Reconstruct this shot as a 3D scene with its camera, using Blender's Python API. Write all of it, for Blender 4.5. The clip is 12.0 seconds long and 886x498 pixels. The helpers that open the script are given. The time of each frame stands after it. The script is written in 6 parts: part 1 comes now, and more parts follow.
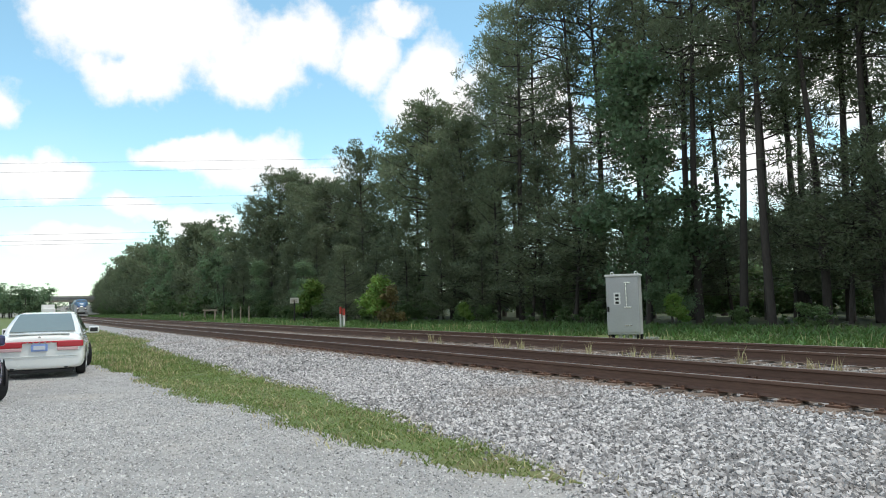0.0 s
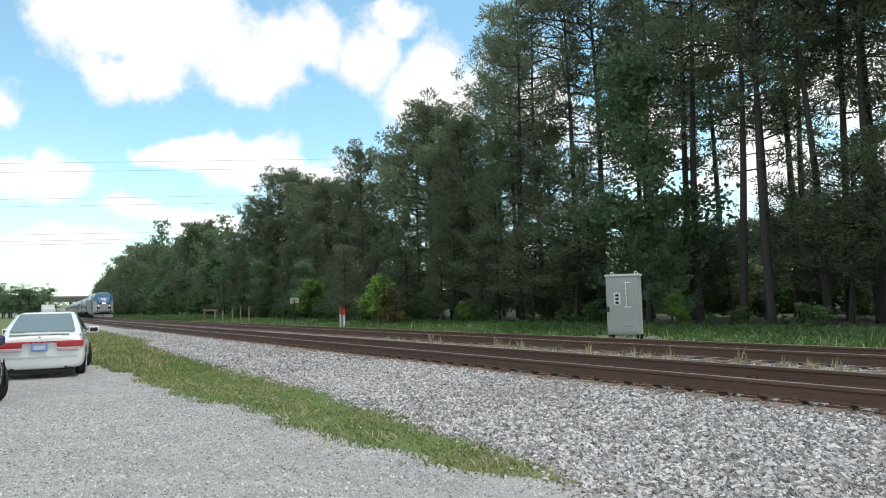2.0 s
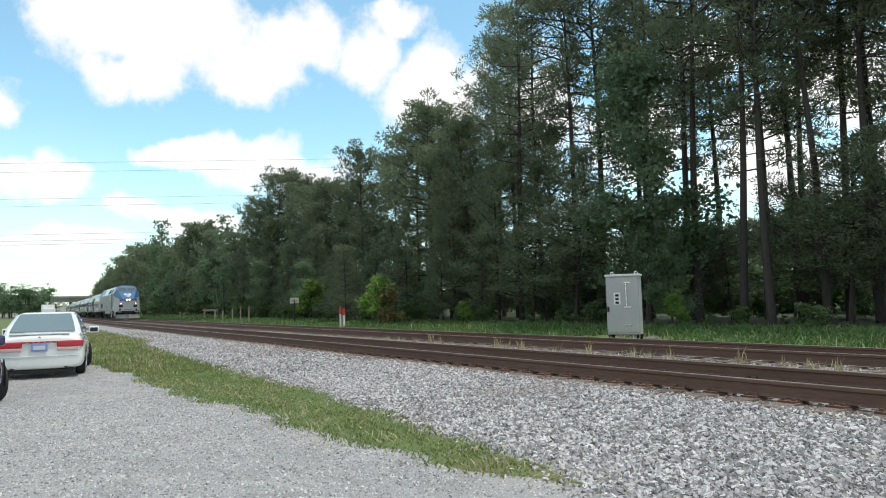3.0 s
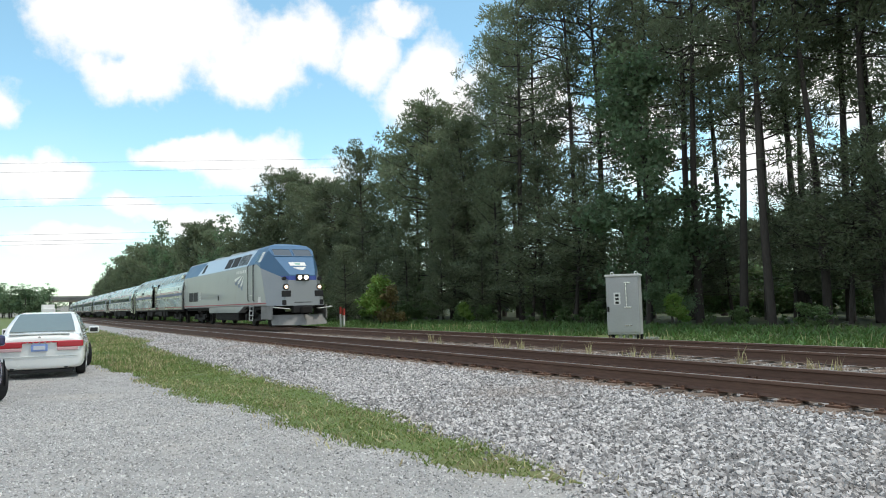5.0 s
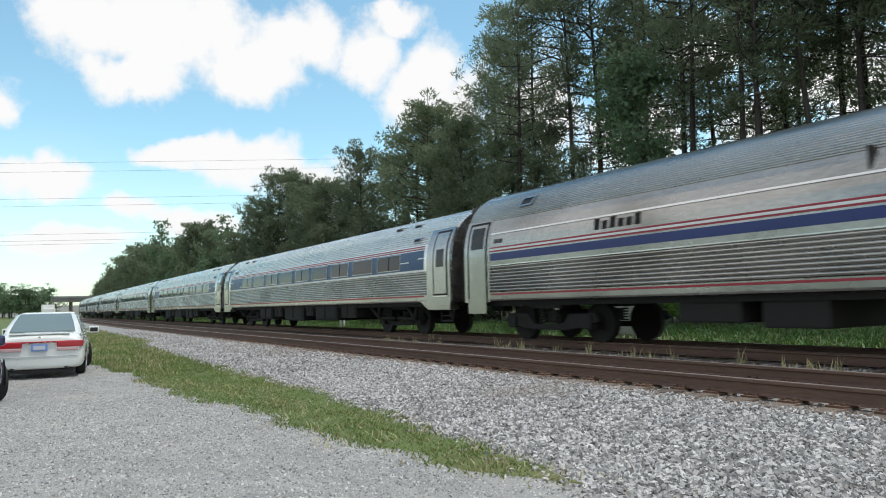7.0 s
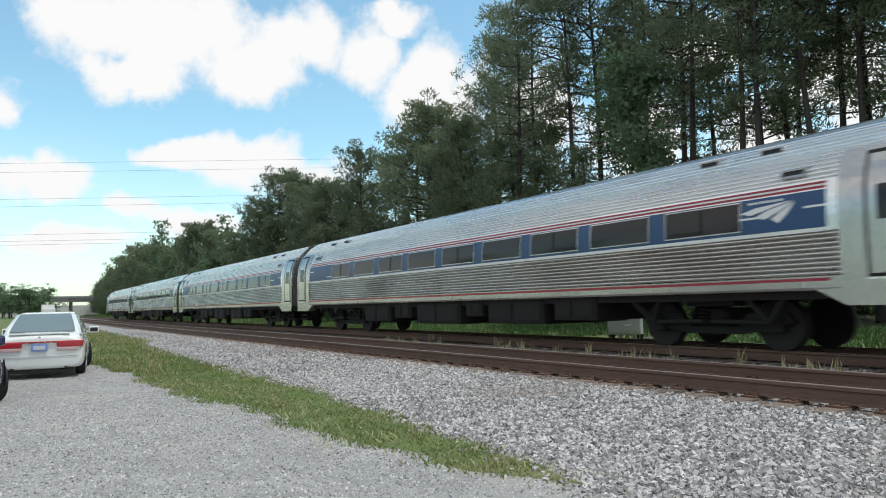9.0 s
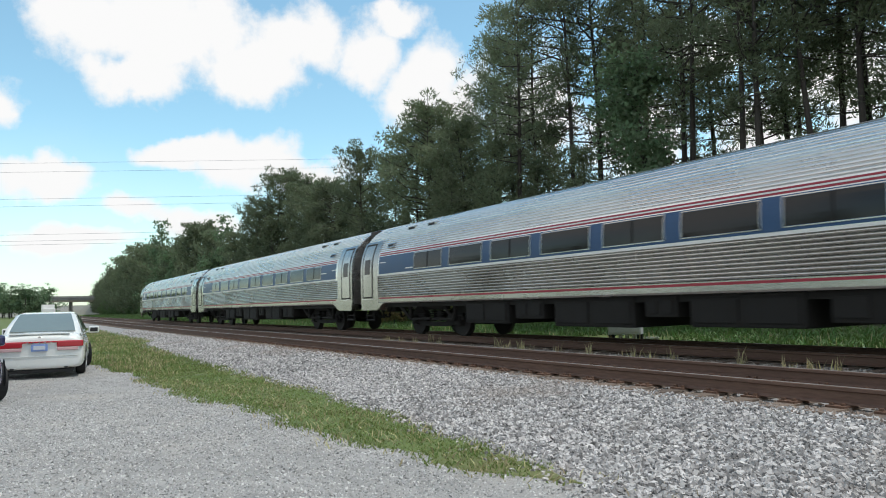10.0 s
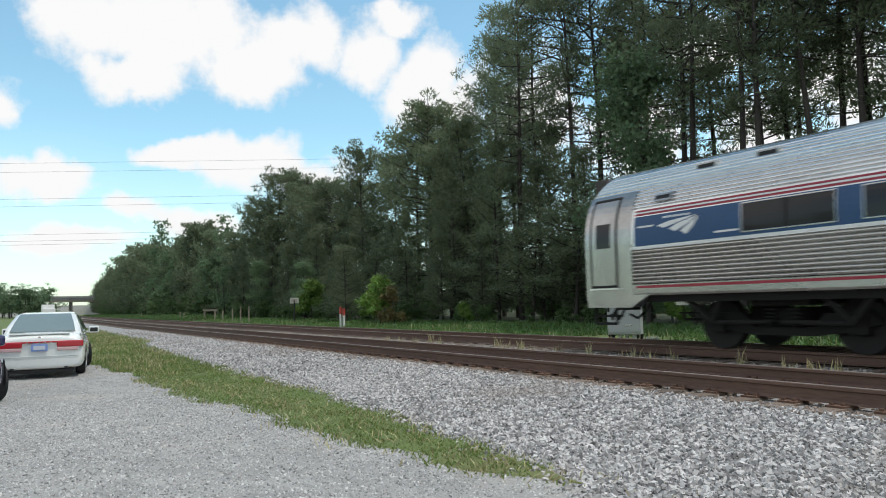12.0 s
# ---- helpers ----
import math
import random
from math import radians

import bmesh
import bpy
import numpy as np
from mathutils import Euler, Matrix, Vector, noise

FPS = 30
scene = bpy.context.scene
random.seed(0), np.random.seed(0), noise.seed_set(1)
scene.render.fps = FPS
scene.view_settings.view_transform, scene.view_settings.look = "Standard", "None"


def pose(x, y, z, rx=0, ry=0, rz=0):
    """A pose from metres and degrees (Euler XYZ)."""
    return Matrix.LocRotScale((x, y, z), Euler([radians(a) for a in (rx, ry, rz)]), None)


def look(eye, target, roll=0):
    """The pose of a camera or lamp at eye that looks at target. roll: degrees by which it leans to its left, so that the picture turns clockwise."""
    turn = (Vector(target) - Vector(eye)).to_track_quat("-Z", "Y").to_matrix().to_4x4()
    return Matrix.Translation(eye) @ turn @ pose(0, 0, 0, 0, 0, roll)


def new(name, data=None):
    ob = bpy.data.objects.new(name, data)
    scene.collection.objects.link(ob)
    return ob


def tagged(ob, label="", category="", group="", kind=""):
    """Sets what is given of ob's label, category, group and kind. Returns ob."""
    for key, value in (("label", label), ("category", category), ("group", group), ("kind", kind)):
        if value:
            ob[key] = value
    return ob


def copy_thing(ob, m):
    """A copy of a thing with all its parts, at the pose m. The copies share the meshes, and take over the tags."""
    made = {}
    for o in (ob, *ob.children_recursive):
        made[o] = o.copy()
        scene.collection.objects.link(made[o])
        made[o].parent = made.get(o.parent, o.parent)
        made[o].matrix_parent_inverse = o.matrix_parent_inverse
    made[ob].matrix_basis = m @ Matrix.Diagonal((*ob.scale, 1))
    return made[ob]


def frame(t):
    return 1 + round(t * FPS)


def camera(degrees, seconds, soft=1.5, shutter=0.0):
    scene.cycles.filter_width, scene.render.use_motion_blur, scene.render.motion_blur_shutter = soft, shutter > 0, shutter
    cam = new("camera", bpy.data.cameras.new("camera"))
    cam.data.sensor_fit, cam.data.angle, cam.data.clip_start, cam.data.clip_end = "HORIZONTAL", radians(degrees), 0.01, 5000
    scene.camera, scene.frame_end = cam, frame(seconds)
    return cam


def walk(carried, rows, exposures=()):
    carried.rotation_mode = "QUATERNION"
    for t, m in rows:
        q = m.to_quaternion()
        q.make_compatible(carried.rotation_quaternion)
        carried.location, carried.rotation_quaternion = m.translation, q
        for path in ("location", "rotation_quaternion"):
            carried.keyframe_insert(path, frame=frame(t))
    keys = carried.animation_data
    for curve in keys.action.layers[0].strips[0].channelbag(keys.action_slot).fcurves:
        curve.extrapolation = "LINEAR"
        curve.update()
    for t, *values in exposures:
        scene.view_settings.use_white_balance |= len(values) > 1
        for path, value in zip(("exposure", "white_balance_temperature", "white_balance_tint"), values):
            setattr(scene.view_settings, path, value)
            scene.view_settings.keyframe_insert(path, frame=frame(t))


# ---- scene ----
# Railway line beside a gravel lot: a passenger train passes on the far track.
# World: x along the track (the train runs towards +x), y away from the camera, z = 0 on the lot.
EYE = Vector((0.0, 0.0, 1.40))
RAIL_Z = 0.430
NEAR_Y, FAR_Y = 8.267, 12.452
BEND = 0.000195
GAUGE = 1.51

cam = camera(64.19, 12.0, soft=1.0, shutter=0.1)
AIM = EYE + Vector((-0.84667, 0.52647, 0.07731))
walk(cam, [(0.0, look(EYE, AIM, -1.390)), (12.0, look(EYE, AIM, -1.390))],
     exposures=[(0.0, -0.12), (5.6, -0.12), (6.4, -0.24), (9.0, -0.27), (12.0, -0.27)])


def bend(x):
    """Sideways shift of the line at x: straight abeam, curving away far down the track."""
    return 0.5 * BEND * min(0.0, x) ** 2


def along(x, y, z, turn=0.0):
    """Pose on the line at x, y metres off the camera's own parallel."""
    return pose(x, y + bend(x), z, 0, 0, turn + math.degrees(math.atan(BEND * min(0.0, x))))


# ---- light ----
SUN_ELEV, SUN_AZ = radians(67), radians(52)      # azimuth counted from +x towards +y
world = bpy.data.worlds.new("sky")
scene.world = world
world.use_nodes = True


def make_sky():
    nt = world.node_tree
    nt.nodes.clear()
    N, L = nt.nodes.new, nt.links.new
    out, bg = N("ShaderNodeOutputWorld"), N("ShaderNodeBackground")
    sky = N("ShaderNodeTexSky")
    sky.sky_type, sky.sun_disc = "NISHITA", False
    sky.sun_elevation, sky.sun_rotation = SUN_ELEV, radians(90) - SUN_AZ
    sky.air_density, sky.dust_density, sky.ozone_density = 1.0, 0.6, 1.4
    tc = N("ShaderNodeTexCoord")

    def val(op, a, b=None, c=None):
        n = N("ShaderNodeMath")
        n.operation = op
        for s, v in zip(n.inputs, (a, b, c)):
            if v is None:
                continue
            if isinstance(v, (int, float)):
                s.default_value = v
            else:
                L(v, s)
        return n.outputs[0]

    # puffy displacement of the look-up direction
    fine = N("ShaderNodeTexNoise")
    fine.inputs["Scale"].default_value, fine.inputs["Detail"].default_value = 7.0, 7.0
    fine.inputs["Roughness"].default_value = 0.56
    L(tc.outputs["Generated"], fine.inputs["Vector"])
    wob = N("ShaderNodeVectorMath")
    wob.operation = "MULTIPLY_ADD"
    L(fine.outputs["Color"], wob.inputs[0])
    wob.inputs[1].default_value, wob.inputs[2].default_value = (0.10, 0.10, 0.10), (-0.05, -0.05, -0.05)
    warped = N("ShaderNodeVectorMath")
    warped.operation = "ADD"
    L(tc.outputs["Generated"], warped.inputs[0])
    L(wob.outputs[0], warped.inputs[1])
    sep = N("ShaderNodeSeparateXYZ")
    L(warped.outputs[0], sep.inputs[0])
    az = val("ARCTAN2", sep.outputs[1], val("MULTIPLY", sep.outputs[0], -1.0))    # from -x towards +y
    el = val("ARCSINE", val("MINIMUM", val("MAXIMUM", sep.outputs[2], -1.0), 1.0))
    # cumulus heaps: azimuth, elevation, half-widths (degrees)
    mass = None
    for a, e, wa, we in CLOUDS:
        da = val("DIVIDE", val("SUBTRACT", az, radians(a)), radians(wa))
        de = val("DIVIDE", val("SUBTRACT", el, radians(e)), radians(we))
        r = val("SQRT", val("ADD", val("MULTIPLY", da, da), val("MULTIPLY", de, de)))
        m = val("SUBTRACT", 1.0, r)
        mass = m if mass is None else val("MAXIMUM", mass, m)
    puff = N("ShaderNodeTexNoise")
    puff.inputs["Scale"].default_value, puff.inputs["Detail"].default_value = 16.0, 8.0
    puff.inputs["Roughness"].default_value = 0.6
    L(tc.outputs["Generated"], puff.inputs["Vector"])
    mass = val("ADD", mass, val("MULTIPLY_ADD", puff.outputs["Fac"], 1.7, -0.85))
    # cloud scattered over the unseen rest of the sky, added to whiten ambient light
    wide = N("ShaderNodeTexNoise")
    wide.inputs["Scale"].default_value, wide.inputs["Detail"].default_value = 2.2, 6.0
    L(tc.outputs["Generated"], wide.inputs["Vector"])
    rest = val("MULTIPLY_ADD", wide.outputs["Fac"], 2.4, -1.05)
    away = val("MULTIPLY", val("SUBTRACT", val("ABSOLUTE", val("SUBTRACT", az, radians(30))), radians(48)), 3.0)
    rest = val("MINIMUM", rest, val("MINIMUM", val("MAXIMUM", away, -1.0), 1.0))
    mass = val("MAXIMUM", mass, rest)
    ramp = N("ShaderNodeMapRange")
    ramp.interpolation_type = "SMOOTHSTEP"
    L(mass, ramp.inputs["Value"])
    ramp.inputs["From Min"].default_value, ramp.inputs["From Max"].default_value = -0.20, 0.45
    # thin haze towards the horizon
    hz = N("ShaderNodeMapRange")
    hz.interpolation_type = "SMOOTHSTEP"
    L(el, hz.inputs["Value"])
    for k, v in (("From Min", 0.0), ("From Max", 0.26), ("To Min", 0.42), ("To Max", 0.02)):
        hz.inputs[k].default_value = v
    cover = val("MAXIMUM", ramp.outputs[0], hz.outputs[0])
    mix = N("ShaderNodeMix")
    mix.data_type = "RGBA"
    L(cover, mix.inputs["Factor"])
    tint = N("ShaderNodeMix")
    tint.data_type, tint.blend_type = "RGBA", "MULTIPLY"
    tint.inputs["Factor"].default_value = 1.0
    L(sky.outputs[0], tint.inputs["A"])
    tint.inputs["B"].default_value = SKY_TINT
    L(tint.outputs["Result"], mix.inputs["A"])
    mix.inputs["B"].default_value = CLOUD_WHITE
    L(mix.outputs["Result"], bg.inputs["Color"])
    bg.inputs["Strength"].default_value = 0.10
    L(bg.outputs[0], out.inputs["Surface"])


SKY_TINT = (2.25, 2.8, 2.45, 1.0)
CLOUD_WHITE = (11.6, 11.6, 11.6, 1.0)
CLOUDS = [
    (10.3, 20.6, 8.0, 4.2), (16.5, 18.4, 5.2, 2.6), (4.8, 20.6, 3.6, 3.2), (8.0, 17.0, 4.0, 1.8), (21.0, 21.5, 4.0, 3.0),
    (25.4, 20.6, 2.7, 3.2), (28.2, 22.8, 2.4, 1.3), (30.2, 17.3, 3.6, 3.9), (34.0, 15.6, 3.0, 3.4), (39.5, 15.5, 4.0, 4.0),
    (-0.8, 14.2, 2.0, 2.3), (11.5, 11.9, 3.2, 1.1), (17.0, 11.3, 5.0, 2.2), (21.5, 10.0, 3.5, 1.8),
    (2.5, 9.2, 4.4, 1.6), (8.3, 7.8, 2.8, 1.3), (12.3, 6.8, 3.4, 1.6), (3.6, 5.1, 5.0, 1.1),
    (48.0, 12.5, 4.5, 4.0), (57.0, 10.0, 6.0, 4.0), (63.0, 15.0, 4.0, 3.5), (53.0, 18.5, 3.5, 2.5), (70.0, 9.0, 8.0, 4.0),
]
make_sky()

sun = new("sun", bpy.data.lights.new("sun", "SUN"))
sun.data.energy, sun.data.angle, sun.data.color = 2.9, radians(0.6), (1.0, 0.94, 0.85)
sun_dir = Vector((math.cos(SUN_AZ) * math.cos(SUN_ELEV), math.sin(SUN_AZ) * math.cos(SUN_ELEV), math.sin(SUN_ELEV)))
sun.matrix_world = look(sun_dir * 50, (0, 0, 0))
scene.view_settings.exposure = 0.0


# ---- materials ----
def mat(name, colour, rough=0.7, metal=0.0, vary=0.15, scale=6.0, fine=60.0, bump=0.0, island=0.0, obj=0.0, spots=None, coat=0.0, stretch=(1, 1, 1), glow=0.0):
    """A surface with variation at two scales, optional relief, per-piece variation and spots of a second colour."""
    m = bpy.data.materials.new(name)
    m.use_nodes = True
    nt = m.node_tree
    N, L = nt.nodes.new, nt.links.new
    b = nt.nodes["Principled BSDF"]
    b.inputs["Roughness"].default_value, b.inputs["Metallic"].default_value = rough, metal
    b.inputs["Coat Weight"].default_value = coat
    tc, mp = N("ShaderNodeTexCoord"), N("ShaderNodeMapping")
    L(tc.outputs["Object"], mp.inputs["Vector"])
    mp.inputs["Scale"].default_value = stretch
    n1, n2 = N("ShaderNodeTexNoise"), N("ShaderNodeTexNoise")
    for n, s, d in ((n1, scale, 4.0), (n2, fine, 3.0)):
        n.inputs["Scale"].default_value, n.inputs["Detail"].default_value = s, d
        L(mp.outputs[0], n.inputs["Vector"])
    add = N("ShaderNodeMath")
    add.operation = "ADD"
    L(n1.outputs["Fac"], add.inputs[0])
    L(n2.outputs["Fac"], add.inputs[1])
    total, mid = add.outputs[0], 1.0
    if island or obj:
        src = N("ShaderNodeNewGeometry").outputs["Random Per Island"] if island else N("ShaderNodeObjectInfo").outputs["Random"]
        k = N("ShaderNodeMath")
        k.operation = "MULTIPLY_ADD"
        L(src, k.inputs[0])
        k.inputs[1].default_value = (island or obj) / max(vary, 0.01)
        L(total, k.inputs[2])
        total, mid = k.outputs[0], 1.0 + 0.5 * (island or obj) / max(vary, 0.01)
    sc = N("ShaderNodeMath")
    sc.operation = "MULTIPLY_ADD"
    L(total, sc.inputs[0])
    sc.inputs[1].default_value, sc.inputs[2].default_value = 2.0 * vary, 1.0 - 2.0 * vary * mid
    base = N("ShaderNodeVectorMath")
    base.operation = "SCALE"
    base.inputs[0].default_value = colour[:3]
    L(sc.outputs[0], base.inputs["Scale"])
    col = base.outputs[0]
    if spots:
        c2, s2, lo, hi = spots
        n3, mr, mx = N("ShaderNodeTexNoise"), N("ShaderNodeMapRange"), N("ShaderNodeMix")
        n3.inputs["Scale"].default_value, n3.inputs["Detail"].default_value = s2, 6.0
        L(mp.outputs[0], n3.inputs["Vector"])
        L(n3.outputs["Fac"], mr.inputs["Value"])
        mr.inputs["From Min"].default_value, mr.inputs["From Max"].default_value = lo, hi
        mx.data_type = "RGBA"
        L(mr.outputs[0], mx.inputs["Factor"])
        L(col, mx.inputs["A"])
        mx.inputs["B"].default_value = (*c2, 1)
        col = mx.outputs["Result"]
    L(col, b.inputs["Base Color"])
    rr = N("ShaderNodeMath")
    rr.operation = "MULTIPLY_ADD"
    L(n1.outputs["Fac"], rr.inputs[0])
    rr.inputs[1].default_value, rr.inputs[2].default_value = 0.25, rough - 0.125
    L(rr.outputs[0], b.inputs["Roughness"])
    if bump:
        bp = N("ShaderNodeBump")
        bp.inputs["Strength"].default_value, bp.inputs["Distance"].default_value = bump, 0.02
        L(n2.outputs["Fac"], bp.inputs["Height"])
        L(bp.outputs[0], b.inputs["Normal"])
    if glow:
        b.inputs["Emission Color"].default_value, b.inputs["Emission Strength"].default_value = (*colour[:3], 1), glow
    return m


def leafy(name, colour, vary=0.5, thin=0.35):
    """Leaves: diffuse and translucent, varying leaf by leaf and tree by tree."""
    m = bpy.data.materials.new(name)
    m.use_nodes = True
    nt = m.node_tree
    N, L = nt.nodes.new, nt.links.new
    b, out = nt.nodes["Principled BSDF"], nt.nodes["Material Output"]
    geo, info = N("ShaderNodeNewGeometry"), N("ShaderNodeObjectInfo")
    s = N("ShaderNodeMath")
    s.operation = "MULTIPLY_ADD"
    L(geo.outputs["Random Per Island"], s.inputs[0])
    s.inputs[1].default_value = vary
    s2 = N("ShaderNodeMath")
    s2.operation = "MULTIPLY_ADD"
    L(info.outputs["Random"], s2.inputs[0])
    s2.inputs[1].default_value, s2.inputs[2].default_value = 0.4, 0.8 - vary / 2
    L(s2.outputs[0], s.inputs[2])
    hue = N("ShaderNodeHueSaturation")
    hue.inputs["Color"].default_value = (*colour, 1)
    h = N("ShaderNodeMath")
    h.operation = "MULTIPLY_ADD"
    L(geo.outputs["Random Per Island"], h.inputs[0])
    h.inputs[1].default_value, h.inputs[2].default_value = 0.05, 0.475
    L(h.outputs[0], hue.inputs["Hue"])
    L(s.outputs[0], hue.inputs["Value"])
    L(hue.outputs[0], b.inputs["Base Color"])
    b.inputs["Roughness"].default_value = 0.55
    tr, mx = N("ShaderNodeBsdfTranslucent"), N("ShaderNodeMixShader")
    L(hue.outputs[0], tr.inputs["Color"])
    mx.inputs["Fac"].default_value = thin
    L(b.outputs[0], mx.inputs[1])
    L(tr.outputs[0], mx.inputs[2])
    L(mx.outputs[0], out.inputs["Surface"])
    return m


def glass(name, colour=(0.012, 0.014, 0.017), rough=0.14, coat=0.0, gloss=0.16):
    m = mat(name, colour, rough, 0.0, 0.05, 2.0, 9.0, coat=coat)
    m.node_tree.nodes["Principled BSDF"].inputs["Specular IOR Level"].default_value = gloss
    return m


M_LOT = mat("lot_gravel", (0.31, 0.305, 0.295), 0.95, 0, 0.42, 2.2, 46, 1.0, spots=((0.43, 0.395, 0.35), 0.45, 0.52, 0.85))
M_CHIP = mat("gravel_chips", (0.40, 0.395, 0.385), 0.9, 0, 0.1, 8, 60, 0, island=0.5)
M_BALLAST = mat("ballast_bed", (0.27, 0.265, 0.26), 0.95, 0, 0.40, 9, 34, 1.0)
M_STONE = mat("ballast_stone", (0.375, 0.362, 0.355), 0.9, 0, 0.12, 10, 60, 0, island=0.62, spots=((0.27, 0.23, 0.20), 0.55, 0.54, 0.85))
M_RUSTSTONE = mat("stained_ballast", (0.24, 0.19, 0.155), 0.95, 0, 0.25, 5, 40, 0.6, island=0.4)
M_GRASS = mat("verge_soil", (0.11, 0.15, 0.045), 0.95, 0, 0.35, 0.7, 25, 0.8, spots=((0.17, 0.15, 0.07), 0.5, 0.55, 0.75))
M_FLOOR = mat("forest_soil", (0.05, 0.06, 0.025), 0.95, 0, 0.4, 0.4, 20, 0.5)
M_BLADE = leafy("grass_blade", (0.17, 0.225, 0.065), 0.35, 0.3)
M_STRAW = leafy("dry_blade", (0.42, 0.37, 0.20), 0.5, 0.25)
M_RAIL = mat("rusty_rail", (0.125, 0.074, 0.055), 0.8, 0.1, 0.4, 3, 40, 0.3, stretch=(0.15, 1, 1))
M_RAILTOP = mat("worn_rail_head", (0.42, 0.39, 0.37), 0.35, 0.6, 0.2, 2, 40, stretch=(0.1, 1, 1))
M_TIE = mat("creosoted_tie", (0.14, 0.105, 0.082), 0.9, 0, 0.4, 4, 50, 0.6, obj=0.3, stretch=(1, 0.2, 1))
M_PLATE = mat("rusty_plate", (0.135, 0.075, 0.05), 0.9, 0.1, 0.35, 8, 60, 0.4)


# ---- mesh helpers ----
def part(name, bm, material, parent=None, label="", at=None, smooth=False):
    """Links a bmesh as one mesh object under a thing or a part."""
    me = bpy.data.meshes.new(name)
    bm.to_mesh(me)
    bm.free()
    for m in (material if isinstance(material, (list, tuple)) else [material]):
        me.materials.append(m)
    if smooth:
        me.shade_smooth()
    ob = new(name, me)
    if parent is not None:
        ob.parent = parent
    if at is not None:
        ob.matrix_basis = at
    return tagged(ob, label)


def group_of(name, label, category, m=None, group="", kind=""):
    ob = new(name)
    ob.empty_display_size = 0.2
    if m is not None:
        ob.matrix_basis = m
    return tagged(ob, label, category, group, kind)


def box(bm, x0, x1, y0, y1, z0, z1, bevel=0.0, m=None, mi=0):
    r = bmesh.ops.create_cube(bm, size=1.0)
    vs = r["verts"]
    for v in vs:
        v.co = Vector((x0 + (v.co.x + 0.5) * (x1 - x0), y0 + (v.co.y + 0.5) * (y1 - y0), z0 + (v.co.z + 0.5) * (z1 - z0)))
    fs = {f for v in vs for f in v.link_faces}
    for f in fs:
        f.material_index = mi
    if bevel:
        es = list({e for v in vs for e in v.link_edges})
        g = bmesh.ops.bevel(bm, geom=es, offset=bevel, segments=2, affect="EDGES", profile=0.6)
        vs = list({v for f in g["faces"] for v in f.verts} | {v for v in vs if v.is_valid})
        for f in {f for v in vs for f in v.link_faces}:
            f.material_index = mi
    if m is not None:
        bmesh.ops.transform(bm, matrix=m, verts=vs)
    return bm


def boxes(*rows, bevel=0.0):
    bm = bmesh.new()
    for r in rows:
        box(bm, *r, bevel=bevel)
    return bm


def rod(bm, a, b, r, seg=8, r2=None):
    a, b = Vector(a), Vector(b)
    d = b - a
    m = Matrix.Translation((a + b) / 2) @ d.to_track_quat("Z", "Y").to_matrix().to_4x4()
    bmesh.ops.create_cone(bm, cap_ends=True, segments=seg, radius1=r, radius2=r if r2 is None else r2, depth=d.length, matrix=m)
    return bm


def pipe(points, r, seg=8):
    bm = bmesh.new()
    for a, b in zip(points, points[1:]):
        rod(bm, a, b, r, seg)
    return bm


def raw(name, verts, faces, material, parent=None, label="", smooth=False, mats=None):
    me = bpy.data.meshes.new(name)
    me.from_pydata(verts, [], faces)
    for m in (material if isinstance(material, (list, tuple)) else [material]):
        me.materials.append(m)
    if mats is not None:
        me.polygons.foreach_set("material_index", mats)
    if smooth:
        me.shade_smooth()
    ob = new(name, me)
    if parent is not None:
        ob.parent = parent
    return tagged(ob, label)


def arrays(name, verts, faces, material, parent=None, label=""):
    """A mesh from numpy arrays of vertices and equal-sided faces."""
    me = bpy.data.meshes.new(name)
    n, k = faces.shape
    me.vertices.add(len(verts))
    me.vertices.foreach_set("co", verts.astype(np.float32).ravel())
    me.loops.add(n * k)
    me.loops.foreach_set("vertex_index", faces.astype(np.int32).ravel())
    me.polygons.add(n)
    me.polygons.foreach_set("loop_start", np.arange(0, n * k, k, dtype=np.int32))
    me.materials.append(material)
    me.update(calc_edges=True)
    me.shade_flat()
    ob = new(name, me)
    if parent is not None:
        ob.parent = parent
    return tagged(ob, label)


def extrude_line(profile, xs, y, z, closed=True):
    """A profile (y, z) swept along the bending line at the stations xs."""
    vs, fs, n = [], [], len(profile)
    for x in xs:
        vs += [(x, y + bend(x) + py, z + pz) for py, pz in profile]
    for i in range(len(xs) - 1):
        for j in range(n if closed else n - 1):
            a, b = i * n + j, i * n + (j + 1) % n
            fs.append((a, b, b + n, a + n))
    if closed:
        fs += [tuple(range(n - 1, -1, -1)), tuple(range(len(vs) - n, len(vs)))]
    return vs, fs

# ---- ground ----
STATIONS = [40, 20] + [10 - 2 * i for i in range(40)] + [-75 - 5 * i for i in range(25)] + [-210 - 15 * i for i in range(20)] + [-560, -700, -900]


def ground_height(x, y):
    """Lot, ballast shoulder, the two track beds, verge and woods, across the line."""
    toe = toe_line(x)
    dip = -0.06 * max(0.0, min(1.0, (-8 - x) / 8))       # the lot falls a little towards the parked cars
    rows = [(-3000, dip - 0.02), (toe - 0.5, dip), (toe, dip + 0.02), (6.4, 0.17), (6.95, 0.20), (14.0, 0.20), (15.2, 0.17), (17.5, 0.22), (22, 0.36), (3000, 0.5)]
    for (a, za), (b, zb) in zip(rows, rows[1:]):
        if y <= b:
            return za + (zb - za) * (y - a) / (b - a)
    return 0.5


def knots(x, rows):
    for (a, va), (b, vb) in zip(rows, rows[1:]):
        if x <= b:
            return va + (vb - va) * max(0.0, (x - a) / (b - a))
    return rows[-1][1]


